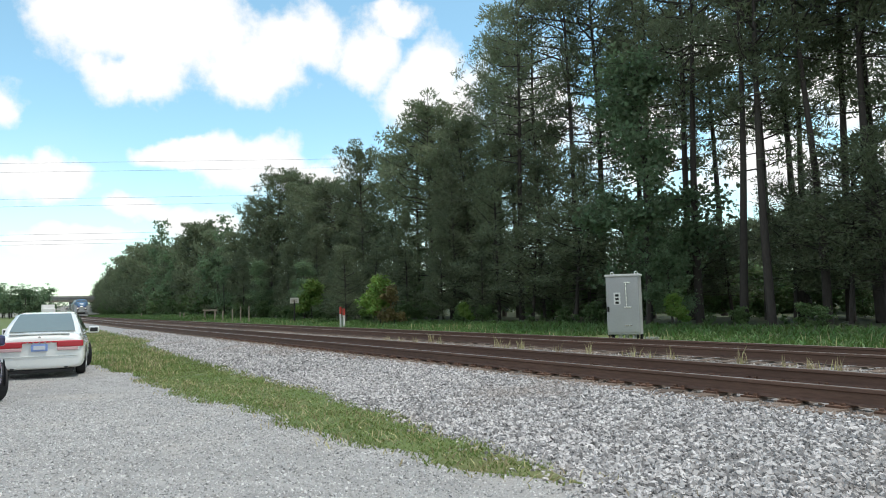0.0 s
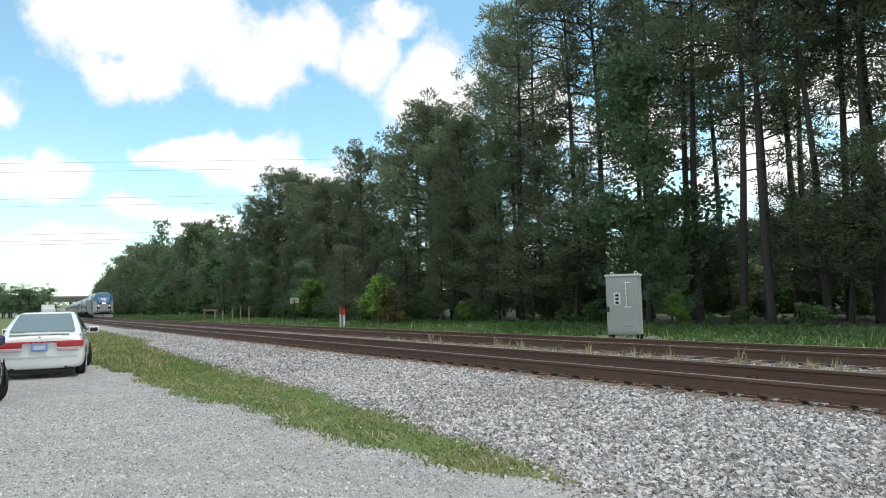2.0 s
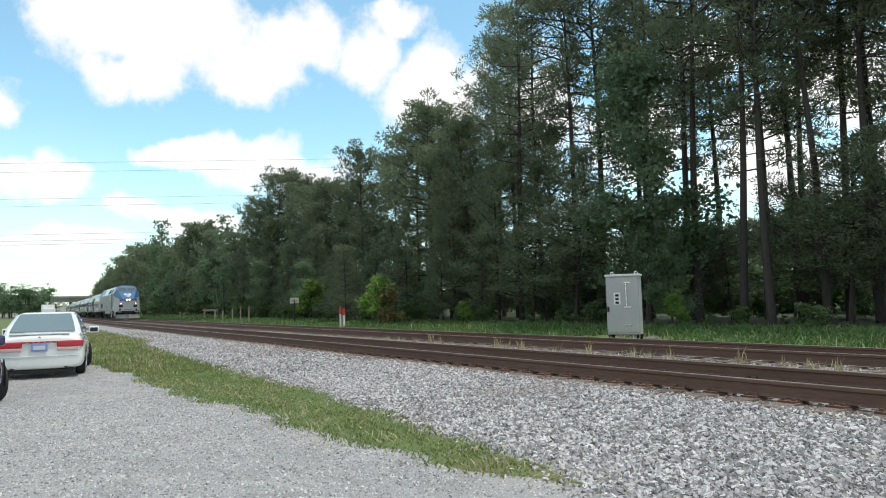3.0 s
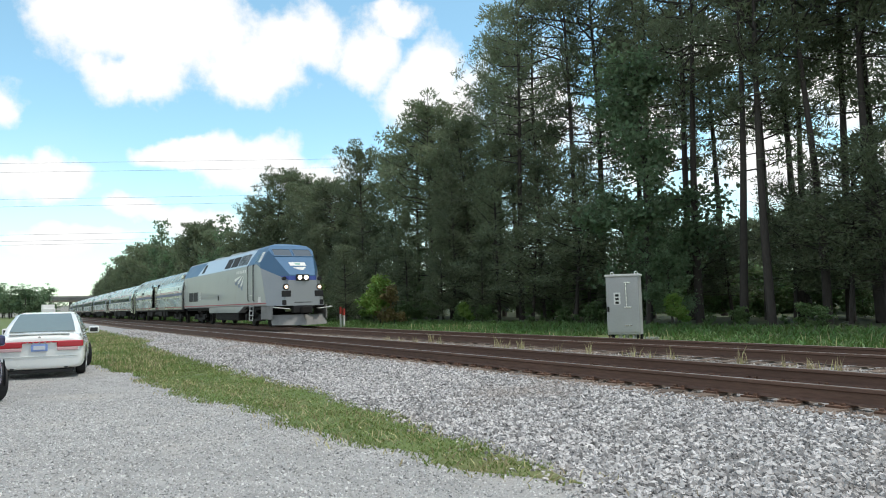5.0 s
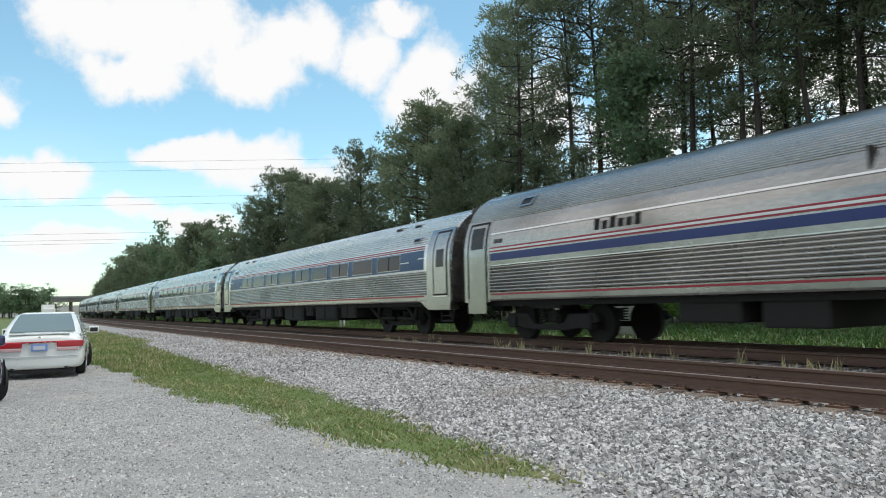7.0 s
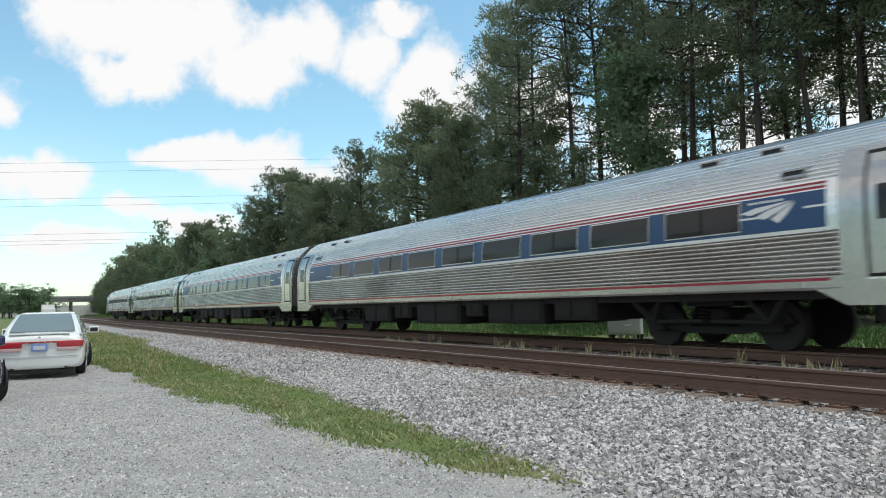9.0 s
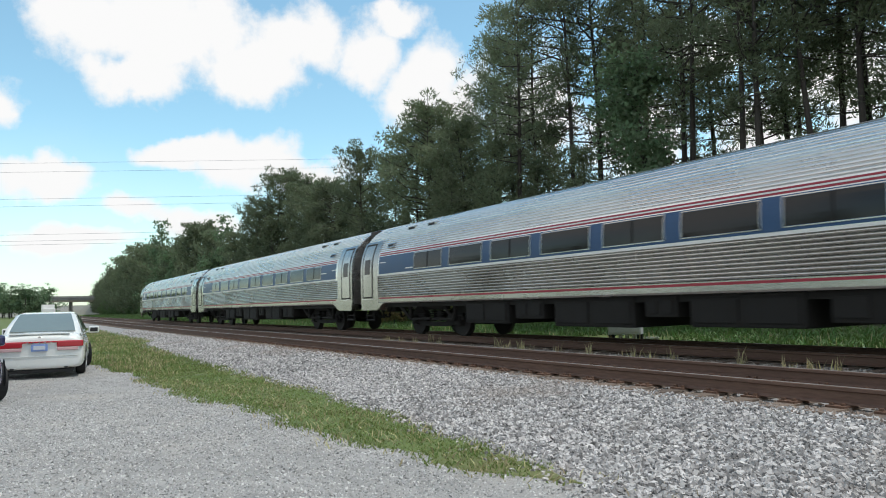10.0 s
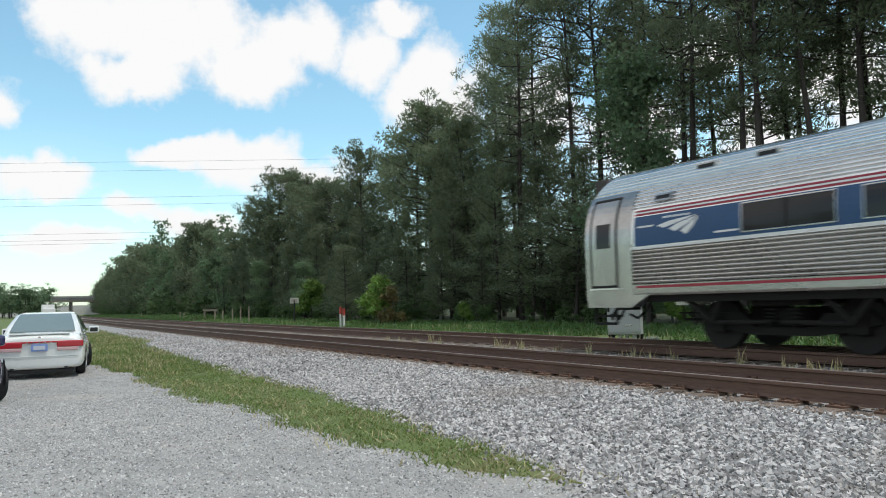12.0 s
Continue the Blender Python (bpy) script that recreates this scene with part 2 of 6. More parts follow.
def toe_line(x):
    """Foot of the ballast shoulder, y at x."""
    return knots(x, [(-60, 5.9), (-46, 5.75), (-35, 5.7), (-32.5, 4.9), (-20, 4.4), (-16, 4.5), (-11.5, 4.5), (-9, 4.25), (-5.8, 4.0), (-4.2, 3.75), (0, 3.4), (10, 3.2)]) + 0.07 * math.sin(x * 2.1) + 0.05 * math.sin(x * 5.3 + 1)


def grass_low(x):
    """The lot's edge against the grass strip, y at x."""
    return knots(x, [(-60, 1.6), (-26, 1.7), (-18, 2.55), (-13, 2.5), (-8.8, 3.0), (-6.7, 2.95), (-5, 3.4), (-4.3, 3.65), (-3.8, 3.9)]) + 0.10 * math.sin(x * 1.7) + 0.07 * math.sin(x * 4.1 + 1)


def make_ground():
    # one sheet to the horizon, its bands by material
    cross = [-2500, -400, -60, -20, -6, -2, 0, 1, 2, 2.5, 3, 3.5, 3.9, 4.3, 4.8, 5.5, 6.1, 6.75, 7.5, 8.8, 10.2, 11.5, 13, 13.9, 14.5, 15.2, 17.5, 20, 22, 26, 40, 80, 200, 800, 2500]
    xs = [2500, 300, 80] + STATIONS + [-1200, -2500]
    vs, fs, mi = [], [], []
    for x in xs:
        for y in cross:
            yy = y + (bend(max(x, -900)) if y > 4.5 else (bend(max(x, -900)) * max(0, min(1, (y - 2) / 2.5))))
            z = ground_height(x, y)
            vs.append((x, yy, z))
    n = len(cross)
    for i in range(len(xs) - 1):
        for j in range(n - 1):
            a = i * n + j
            fs.append((a, a + n, a + n + 1, a + 1))
            y = (cross[j] + cross[j + 1]) / 2
            x = (xs[i] + xs[i + 1]) / 2
            mi.append(1 if 4.0 < y < 14.2 else (2 if y >= 14.2 and y < 21 else (3 if y >= 21 else (0 if x > -46 else 2))))
    ob = raw("ground", vs, fs, [M_LOT, M_BALLAST, M_GRASS, M_FLOOR], smooth=True, mats=mi)
    tagged(ob, "pale gravel lot, grey railway ballast bed and green verge", "ground", kind="structure")


make_ground()


def make_track(name, y, label):
    thing = group_of(name, label, "railway track", kind="structure")
    hd = [(-0.070, 0.0), (0.070, 0.0), (0.070, 0.012), (0.012, 0.030), (0.010, 0.125), (0.036, 0.140), (0.036, 0.172), (0.028, 0.180),
          (-0.028, 0.180), (-0.036, 0.172), (-0.036, 0.140), (-0.010, 0.125), (-0.012, 0.030), (-0.070, 0.012)]
    for s in (-1, 1):
        vs, fs = extrude_line(hd, STATIONS, y + s * GAUGE / 2, RAIL_Z - 0.18)
        mi = []
        for i in range(len(STATIONS) - 1):
            mi += [1 if j in (7,) else 0 for j in range(len(hd))]
        raw("rail", vs, fs, [M_RAIL, M_RAILTOP], thing, "rusty steel rail with worn head", mats=mi + [0, 0])
    return thing


def make_turf():
    """The worn grass strip along the foot of the ballast, a little proud of the gravel."""
    vs, fs = [], []
    xs = [-70 + 0.25 * i for i in range(266)]
    cols = 9
    for x in xs:
        lo, hi = grass_low(x) + 0.06 * noise.noise(Vector((x * 3, 1, 0))), toe_line(x) + 0.05 * noise.noise(Vector((x * 3, 9, 0)))
        hi = max(hi, lo + 0.02)
        for k in range(cols):
            y = lo + (hi - lo) * k / (cols - 1)
            edge = 0 if k in (0, cols - 1) else 1
            vs.append((x, y, ground_height(x, y) - 0.03 + edge * (0.045 + 0.02 * noise.noise(Vector((x * 2, y * 2, 4))))))
    for i in range(len(xs) - 1):
        for k in range(cols - 1):
            a = i * cols + k
            fs.append((a, a + cols, a + cols + 1, a + 1))
    tagged(raw("grass_strip", vs, fs, M_GRASS, smooth=True), "worn green turf strip between gravel and ballast", "turf", kind="structure")


make_turf()
TRACK_NEAR = make_track("track_near", NEAR_Y, "near railway track, rusty rails on dark wooden ties")
TRACK_FAR = make_track("track_far", FAR_Y, "far railway track, worn rails on dark wooden ties")

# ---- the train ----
# upper steel coloured lighter to carry the sky's reflection; the lower steel is dusty
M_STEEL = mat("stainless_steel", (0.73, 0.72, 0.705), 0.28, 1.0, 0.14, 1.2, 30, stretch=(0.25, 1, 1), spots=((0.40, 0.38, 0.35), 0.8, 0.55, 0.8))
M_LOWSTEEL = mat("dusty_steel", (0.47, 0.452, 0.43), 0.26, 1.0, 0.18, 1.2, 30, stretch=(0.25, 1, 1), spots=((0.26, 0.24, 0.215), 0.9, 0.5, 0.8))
M_DULL = mat("weathered_steel", (0.41, 0.393, 0.37), 0.27, 1.0, 0.25, 1.0, 20, stretch=(0.4, 1, 1), spots=((0.20, 0.19, 0.175), 0.7, 0.45, 0.75))
M_STEEL_FLAT = mat("brushed_steel_sheet", (0.44, 0.43, 0.415), 0.22, 1.0, 0.2, 1.0, 24, stretch=(0.5, 1, 0.3), spots=((0.27, 0.26, 0.24), 0.9, 0.5, 0.8))
M_ROOF = mat("grimy_roof_steel", (0.42, 0.42, 0.41), 0.42, 0.7, 0.25, 0.8, 20, stretch=(0.3, 1, 1), spots=((0.2, 0.19, 0.18), 0.8, 0.5, 0.75))
M_BLUE = mat("blue_band", (0.014, 0.060, 0.155), 0.40, 0, 0.15, 1.5, 30)
M_NAVY = mat("navy_stripe", (0.020, 0.035, 0.15), 0.4, 0, 0.15, 1.5, 30)
M_RED = mat("red_stripe", (0.30, 0.022, 0.04), 0.45, 0, 0.15, 1.5, 30)
M_WHITE = mat("white_paint", (0.72, 0.72, 0.70), 0.45, 0, 0.1, 1.5, 30)
M_PANE = glass("dark_pane", (0.022, 0.021, 0.021), 0.10, 0.0, 0.32)
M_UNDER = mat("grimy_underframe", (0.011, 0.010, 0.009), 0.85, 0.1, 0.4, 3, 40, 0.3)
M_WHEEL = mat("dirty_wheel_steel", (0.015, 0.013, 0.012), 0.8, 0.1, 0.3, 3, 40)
M_RUBBER = mat("black_diaphragm", (0.055, 0.046, 0.040), 0.8, 0, 0.3, 2, 30)
M_GREY = mat("loco_grey", (0.28, 0.295, 0.305), 0.40, 0.1, 0.1, 0.9, 25, coat=0.2, spots=((0.22, 0.22, 0.21), 0.7, 0.58, 0.85))
M_SILVER = mat("loco_silver_band", (0.50, 0.55, 0.62), 0.32, 0.2, 0.1, 0.8, 25, coat=0.3)
M_LBLUE = mat("loco_blue", (0.045, 0.125, 0.235), 0.45, 0.0, 0.12, 0.9, 25, coat=0.1)
M_LBLUE2 = mat("loco_bright_blue", (0.05, 0.085, 0.34), 0.5, 0, 0.1, 0.9, 25, coat=0.1)
M_GRILLE = mat("dark_grille", (0.02, 0.02, 0.021), 0.7, 0.2, 0.3, 5, 60)
M_LAMP = mat("headlamp_glow", (1.0, 0.86, 0.66), 0.3, 0, 0.0, glow=3.0)
M_DITCH = mat("ditch_lamp_glow", (1.0, 0.72, 0.52), 0.3, 0, 0.0, glow=2.0)
M_SHIELD = glass("windshield", (0.10, 0.11, 0.12), 0.12, 0.3, 0.5)
M_RUNG = mat("pale_grab_rail", (0.55, 0.55, 0.53), 0.5, 0.2, 0.1)
M_PLOW = mat("worn_grey_pilot", (0.22, 0.22, 0.215), 0.9, 0.0, 0.25, 3, 30)


def shell(xs, profile_at, closed_ends=True):
    """Skin through rings of (y, z) at stations xs."""
    bm = bmesh.new()
    rings = [[bm.verts.new((x, y, z)) for y, z in profile_at(i, x)] for i, x in enumerate(xs)]
    n = len(rings[0])
    for a, b in zip(rings, rings[1:]):
        for j in range(n):
            bm.faces.new((a[j], b[j], b[(j + 1) % n], a[(j + 1) % n]))
    if closed_ends:
        bm.faces.new(rings[0])
        bm.faces.new(rings[-1][::-1])
    bmesh.ops.recalc_face_normals(bm, faces=bm.faces)
    return bm


def half_curve(z, w, top):
    """Half-width of a car body at height z: upright side, rounded shoulder, crowned roof."""
    if z <= 2.1:
        return w
    u = (z - 2.1) / (top - 2.1)
    return w * max(0.0, 1 - u ** 2.35) ** (1 / 2.0)


def ribbed(z0, z1, count, depth, width, top, edge=0.35):
    """Side outline from z0 up to z1 with horizontal flutes: list of (halfwidth, z)."""
    out, p = [], (z1 - z0) / count
    for i in range(count):
        a = z0 + i * p
        for f, d in ((0.0, depth), (0.16, depth * 0.45), (0.34, depth * 0.08), (0.52, 0.0), (0.70, depth * 0.08), (0.88, depth * 0.45)):
            z = a + f * p
            out.append((half_curve(z, width, top) - d, z))
    return out


def full_ring(half):
    """(halfwidth, z) bottom to top on one side -> closed ring."""
    return [(-w, z) for w, z in half] + [(w, z) for w, z in reversed(half)]


def bogie(thing, x, wheelbase, label, inboard):
    """A two-axle truck under a car: frame, wheels, springs."""
    t = group_of("truck", label, "")
    t.parent = thing
    t.matrix_basis = pose(x, 0, 0)
    bm = bmesh.new()
    side = 0.82 if inboard else 1.08
    for s in (-1, 1):
        h = wheelbase / 2
        pts = [(-h - 0.35, 0.50), (-h - 0.2, 0.68), (-0.75, 0.66), (-0.55, 0.42), (0.55, 0.42), (0.75, 0.66), (h + 0.2, 0.68), (h + 0.35, 0.50), (h - 0.2, 0.36), (0.6, 0.28), (-0.6, 0.28), (-h + 0.2, 0.36)]
        a = [bm.verts.new((px, s * side, pz)) for px, pz in pts]
        b = [bm.verts.new((px, s * (side + 0.14), pz)) for px, pz in pts]
        bm.faces.new(a), bm.faces.new(b[::-1])
        for j in range(len(pts)):
            bm.faces.new((a[j], b[j], b[(j + 1) % len(pts)], a[(j + 1) % len(pts)]))
    box(bm, -0.3, 0.3, -side, side, 0.45, 0.75, 0.03)
    bmesh.ops.recalc_face_normals(bm, faces=bm.faces)
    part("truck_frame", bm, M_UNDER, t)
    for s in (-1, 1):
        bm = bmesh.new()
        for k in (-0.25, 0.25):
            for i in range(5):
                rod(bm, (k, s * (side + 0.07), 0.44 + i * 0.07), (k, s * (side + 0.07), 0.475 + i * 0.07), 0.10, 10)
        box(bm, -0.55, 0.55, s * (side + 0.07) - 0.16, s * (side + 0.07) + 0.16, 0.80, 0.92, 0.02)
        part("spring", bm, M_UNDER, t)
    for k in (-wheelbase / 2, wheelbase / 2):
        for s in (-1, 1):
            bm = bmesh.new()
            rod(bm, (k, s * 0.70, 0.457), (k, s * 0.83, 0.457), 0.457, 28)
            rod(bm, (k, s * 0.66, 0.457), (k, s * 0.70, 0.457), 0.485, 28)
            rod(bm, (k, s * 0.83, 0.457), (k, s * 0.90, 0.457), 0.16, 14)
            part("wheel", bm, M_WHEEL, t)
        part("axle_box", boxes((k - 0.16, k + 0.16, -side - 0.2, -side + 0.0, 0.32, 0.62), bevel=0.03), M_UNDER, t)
    return t


def side_plate(thing, name, x0, x1, z0, z1, width, top, out, material, label="", thick=0.02, rows=6, side=-1, lip=0.0):
    """A panel that follows the car's rounded side, standing out from it."""
    bm = bmesh.new()
    r = []
    for k in range(rows + 1):
        z = z0 + (z1 - z0) * k / rows
        w = half_curve(z, width, top)
        r.append([bm.verts.new((x, side * (w + o), z)) for x in (x0, x1) for o in (out, out - thick)])
    for a, b in zip(r, r[1:]):
        bm.faces.new((a[0], a[2], b[2], b[0]))
        bm.faces.new((a[1], b[1], b[3], a[3]))
        bm.faces.new((a[0], b[0], b[1], a[1]))
        bm.faces.new((a[2], a[3], b[3], b[2]))
    bm.faces.new((r[0][0], r[0][1], r[0][3], r[0][2]))
    bm.faces.new((r[-1][0], r[-1][2], r[-1][3], r[-1][1]))
    bmesh.ops.recalc_face_normals(bm, faces=bm.faces)
    return part(name, bm, material, thing, label)


def frame_plate(thing, name, x0, x1, z0, z1, bar, width, top, out, material, side=-1):
    """A four-sided moulding on the rounded side."""
    bm = bmesh.new()
    for a, b, c, d in ((x0, x1, z0, z0 + bar), (x0, x1, z1 - bar, z1), (x0, x0 + bar, z0 + bar, z1 - bar), (x1 - bar, x1, z0 + bar, z1 - bar)):
        rows = []
        for z in np.linspace(c, d, 3 if d - c < 0.3 else 13):
            w = half_curve(z, width, top)
            rows.append([bm.verts.new((x, side * (w + o), z)) for x in (a, b) for o in (out, out - 0.03)])
        for p, q in zip(rows, rows[1:]):
            bm.faces.new((p[0], p[2], q[2], q[0]))
            bm.faces.new((p[0], q[0], q[1], p[1]))
            bm.faces.new((p[2], p[3], q[3], q[2]))
        for p in (rows[0], rows[-1]):
            bm.faces.new((p[0], p[1], p[3], p[2]))
    bmesh.ops.recalc_face_normals(bm, faces=bm.faces)
    return part(name, bm, material, thing)


def gangway(car, xe, sg, w, top):
    """The rubber gangway at a car's end: two side tubes, a head tube and the end panel."""
    x0, x1 = min(xe, xe + sg * 0.42), max(xe, xe + sg * 0.42)
    for a, b in ((-w, -w + 0.26), (w - 0.26, w)):
        part("diaphragm", box(bmesh.new(), x0, x1, a, b, 1.05, top, 0.04), M_RUBBER, car, "grimy rubber gangway tube")
    part("diaphragm_head", box(bmesh.new(), x0, x1, -w, w, top + 0.003, top + 0.28, 0.06), M_RUBBER, car)
    part("end_panel", boxes((min(xe, xe + sg * 0.28), max(xe, xe + sg * 0.28), -w + 0.27, w - 0.27, 1.0, top)), M_RUBBER, car)


CW, CTOP, CLEN = 1.56, 3.86, 25.25


def make_coach(mark):
    """A fluted stainless-steel coach; its origin lies at its rear end on the rails."""
    car = group_of("passenger_coach", "fluted stainless steel passenger coach with blue window band", "train car", group="coaches of the train")
    half = [(1.40, 1.02), (CW - 0.02, 1.04), (CW, 1.08), (CW, 1.26)] + ribbed(1.27, 1.96, 9, 0.036, CW, CTOP)
    half += [(half_curve(z, CW, CTOP), z) for z in (1.97, 2.06, 2.2, 2.35, 2.5, 2.64, 2.80)]
    half += ribbed(2.81, 3.70, 12, 0.032, CW, CTOP, 0.4)
    half += [(half_curve(z, CW, CTOP), z) for z in (3.72, 3.78, 3.83, 3.855)]
    xs = [0.0, 0.10, 1.35, 23.75, CLEN - 0.10, CLEN]

    def ring(i, x):
        if i in (0, len(xs) - 1):
            return full_ring([(w * 0.975, 1.02 + (z - 1.02) * 0.985) for w, z in half])
        return full_ring(half)
    bm = shell(xs, ring)
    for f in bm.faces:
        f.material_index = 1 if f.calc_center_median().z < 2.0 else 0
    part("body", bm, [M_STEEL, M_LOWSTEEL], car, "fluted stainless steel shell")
    for s in (-1, 1):
        e = 0.006
        side_plate(car, "red_stripe", 1.45, 23.7, 1.185, 1.235, CW, CTOP, e, M_RED, side=s, rows=1, thick=0.01)
        side_plate(car, "white_stripe", 1.45, 23.7, 1.965, 2.02, CW, CTOP, e + 0.006, M_WHITE, side=s, rows=1, thick=0.016)
        side_plate(car, "blue_band", 1.45, 23.7, 2.03, 2.63, CW, CTOP, e, M_BLUE, "dark blue painted window band", side=s, rows=6, thick=0.012)
        side_plate(car, "red_pinstripe", 1.45, 23.7, 2.655, 2.69, CW, CTOP, e, M_RED, side=s, rows=1, thick=0.01)
        side_plate(car, "white_pinstripe", 1.45, 23.7, 2.695, 2.725, CW, CTOP, e, M_WHITE, side=s, rows=1, thick=0.01)
        side_plate(car, "red_pinstripe", 1.45, 23.7, 2.73, 2.765, CW, CTOP, e, M_RED, side=s, rows=1, thick=0.01)
        for k in range(9):
            x = 3.95 + 2.075 * k
            w = side_plate(car, "window", x, x + 1.62, 2.11, 2.58, CW, CTOP, 0.012, M_PANE, side=s, thick=0.01)
            frame_plate(w, "window_frame", x - 0.03, x + 1.65, 2.08, 2.61, 0.022, CW, CTOP, 0.02, M_STEEL_FLAT, side=s)
            if k % 2 == 0:
                side_plate(w, "mullion", x + 0.79, x + 0.83, 2.115, 2.575, CW, CTOP, 0.02, M_UNDER, side=s)
        for x0, sg in ((0.20, 1), (CLEN - 0.95, -1)):
            side_plate(car, "vestibule_panel", x0 - (0.18 if sg > 0 else 0.42), x0 + (1.17 if sg > 0 else 0.93), 0.98, 3.22, CW, CTOP, 0.008, M_STEEL_FLAT, side=s, rows=14)
            d = side_plate(car, "door", x0 + 0.03, x0 + 0.72, 1.25, 3.08, CW, CTOP, 0.018, M_STEEL_FLAT, "steel vestibule door", side=s, rows=14)
            side_plate(d, "door_window", x0 + 0.17, x0 + 0.58, 2.06, 2.58, CW, CTOP, 0.026, M_PANE, side=s)
            frame_plate(d, "door_seal", x0 - 0.02, x0 + 0.77, 1.22, 3.14, 0.05, CW, CTOP, 0.020, M_UNDER, side=s)
            side_plate(d, "sill", x0 - 0.02, x0 + 0.8, 1.18, 1.21, CW, CTOP, 0.04, M_STEEL, side=s, rows=1)
        for xx in (0.02, CLEN - 0.19):
            side_plate(car, "end_blue_strip", xx, xx + 0.16, 2.05, 2.60, CW * 0.992, CTOP, 0.014, M_BLUE, side=s, thick=0.01)
            side_plate(car, "end_red_strip", xx, xx + 0.16, 2.66, 2.76, CW * 0.992, CTOP, 0.014, M_RED, side=s, rows=2, thick=0.01)
        for xx in (1.9, CLEN - 2.35):
            frame_plate(car, "vent", xx, xx + 0.45, 2.9, 3.06, 0.04, CW, CTOP, 0.03, M_STEEL_FLAT, side=s)
            side_plate(car, "vent_opening", xx + 0.04, xx + 0.41, 2.94, 3.02, CW, CTOP, 0.012, M_GRILLE, side=s)
        # stepped skirts at the doors
        for sg, xe in ((1, 0.05), (-1, CLEN - 0.05)):
            bm = bmesh.new()
            pts = [(0, 0.80), (1.25, 0.80), (1.75, 1.06), (0, 1.06)]
            a = [bm.verts.new((xe + sg * px, s * (CW + 0.012), pz)) for px, pz in pts]
            b = [bm.verts.new((xe + sg * px, s * (CW - 0.30), pz)) for px, pz in pts]
            bm.faces.new(a), bm.faces.new(b[::-1])
            for j in range(4):
                bm.faces.new((a[j], b[j], b[(j + 1) % 4], a[(j + 1) % 4]))
            bmesh.ops.recalc_face_normals(bm, faces=bm.faces)
            part("step_skirt", bm, M_STEEL_FLAT, car)
    # roof hatches near the ends
    for xx in (2.6, 3.9, CLEN - 4.3, CLEN - 3.0):
        bm = bmesh.new()
        box(bm, xx, xx + 0.5, -1.02, -0.62, 3.42, 3.58, 0.03, m=None)
        h = part("roof_hatch", bm, M_STEEL_FLAT, car, "raised steel roof vent")
        part("vent_mouth", boxes((xx + 0.06, xx + 0.44, -1.03, -0.98, 3.45, 3.54)), M_GRILLE, h)
    # ends: diaphragms, couplers
    for xe, sg in ((0, -1), (CLEN, 1)):
        gangway(car, xe, sg, 0.78, 3.45)
        bm = boxes((min(xe, xe + sg * 0.5), max(xe, xe + sg * 0.5), -0.16, 0.16, 0.72, 0.96), bevel=0.03)
        part("coupler", bm, M_UNDER, car)
        for yy in (-1.42, 1.42):
            a, b = xe - sg * 0.15, xe - sg * 0.75
            st = part("end_step", pipe([(a, yy, 0.82), (a, yy, 0.46), (b, yy, 0.46), (b, yy, 0.82)], 0.03), M_UNDER, car, "dark hanging step frame")
            part("tread", boxes((min(a, b), max(a, b), min(yy, yy * 0.86), max(yy, yy * 0.86), 0.60, 0.64)), M_UNDER, st)
        for yy in (-0.62, -0.35, 0.4):
            part("brake_hose", pipe([(xe - sg * 0.1, yy, 0.95), (xe + sg * 0.12, yy, 0.66), (xe + sg * 0.3, yy * 0.8, 0.52), (xe + sg * 0.46, yy * 0.6, 0.62)], 0.03), M_UNDER, car)
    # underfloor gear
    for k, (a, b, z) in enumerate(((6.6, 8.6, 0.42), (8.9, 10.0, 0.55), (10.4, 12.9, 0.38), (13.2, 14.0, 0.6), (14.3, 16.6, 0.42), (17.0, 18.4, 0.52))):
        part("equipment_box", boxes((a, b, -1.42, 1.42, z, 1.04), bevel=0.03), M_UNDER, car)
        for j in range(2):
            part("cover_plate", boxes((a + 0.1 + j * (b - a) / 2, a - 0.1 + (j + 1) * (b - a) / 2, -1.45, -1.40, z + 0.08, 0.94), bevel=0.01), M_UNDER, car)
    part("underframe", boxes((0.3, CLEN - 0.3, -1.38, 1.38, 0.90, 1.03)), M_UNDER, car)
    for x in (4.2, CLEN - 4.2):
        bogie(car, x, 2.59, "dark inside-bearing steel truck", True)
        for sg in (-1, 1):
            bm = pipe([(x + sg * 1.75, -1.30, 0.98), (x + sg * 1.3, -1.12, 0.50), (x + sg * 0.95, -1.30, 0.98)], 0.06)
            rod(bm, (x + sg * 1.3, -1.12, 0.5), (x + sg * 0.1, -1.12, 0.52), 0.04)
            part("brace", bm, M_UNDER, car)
    # a plain white fan-shaped mark at one end, and small bars of lettering
    for s in (-1, 1):
        for k in range(3 if mark else 0):
            x = 2.05 if mark == "rear" else CLEN - 3.05
            bm = bmesh.new()
            streaks = (((0.0, 2.40), (0.30, 2.47), (0.95, 2.525), (0.55, 2.43), (0.18, 2.345)), ((0.30, 2.32), (0.50, 2.40), (0.97, 2.51), (0.73, 2.37), (0.44, 2.25)), ((0.57, 2.25), (0.70, 2.33), (0.99, 2.495), (0.87, 2.32), (0.70, 2.17)))
            pts = [(x + px, pz) for px, pz in streaks[k]]
            bm.faces.new([bm.verts.new((px, s * (half_curve(pz, CW, CTOP) + 0.014), pz)) for px, pz in pts])
            r = bmesh.ops.extrude_face_region(bm, geom=bm.faces[:])
            bmesh.ops.translate(bm, verts=[v for v in r["geom"] if isinstance(v, bmesh.types.BMVert)], vec=(0, -s * 0.006, 0))
            bmesh.ops.recalc_face_normals(bm, faces=bm.faces)
            part("swoosh_mark", bm, M_WHITE, car, "plain white painted mark")
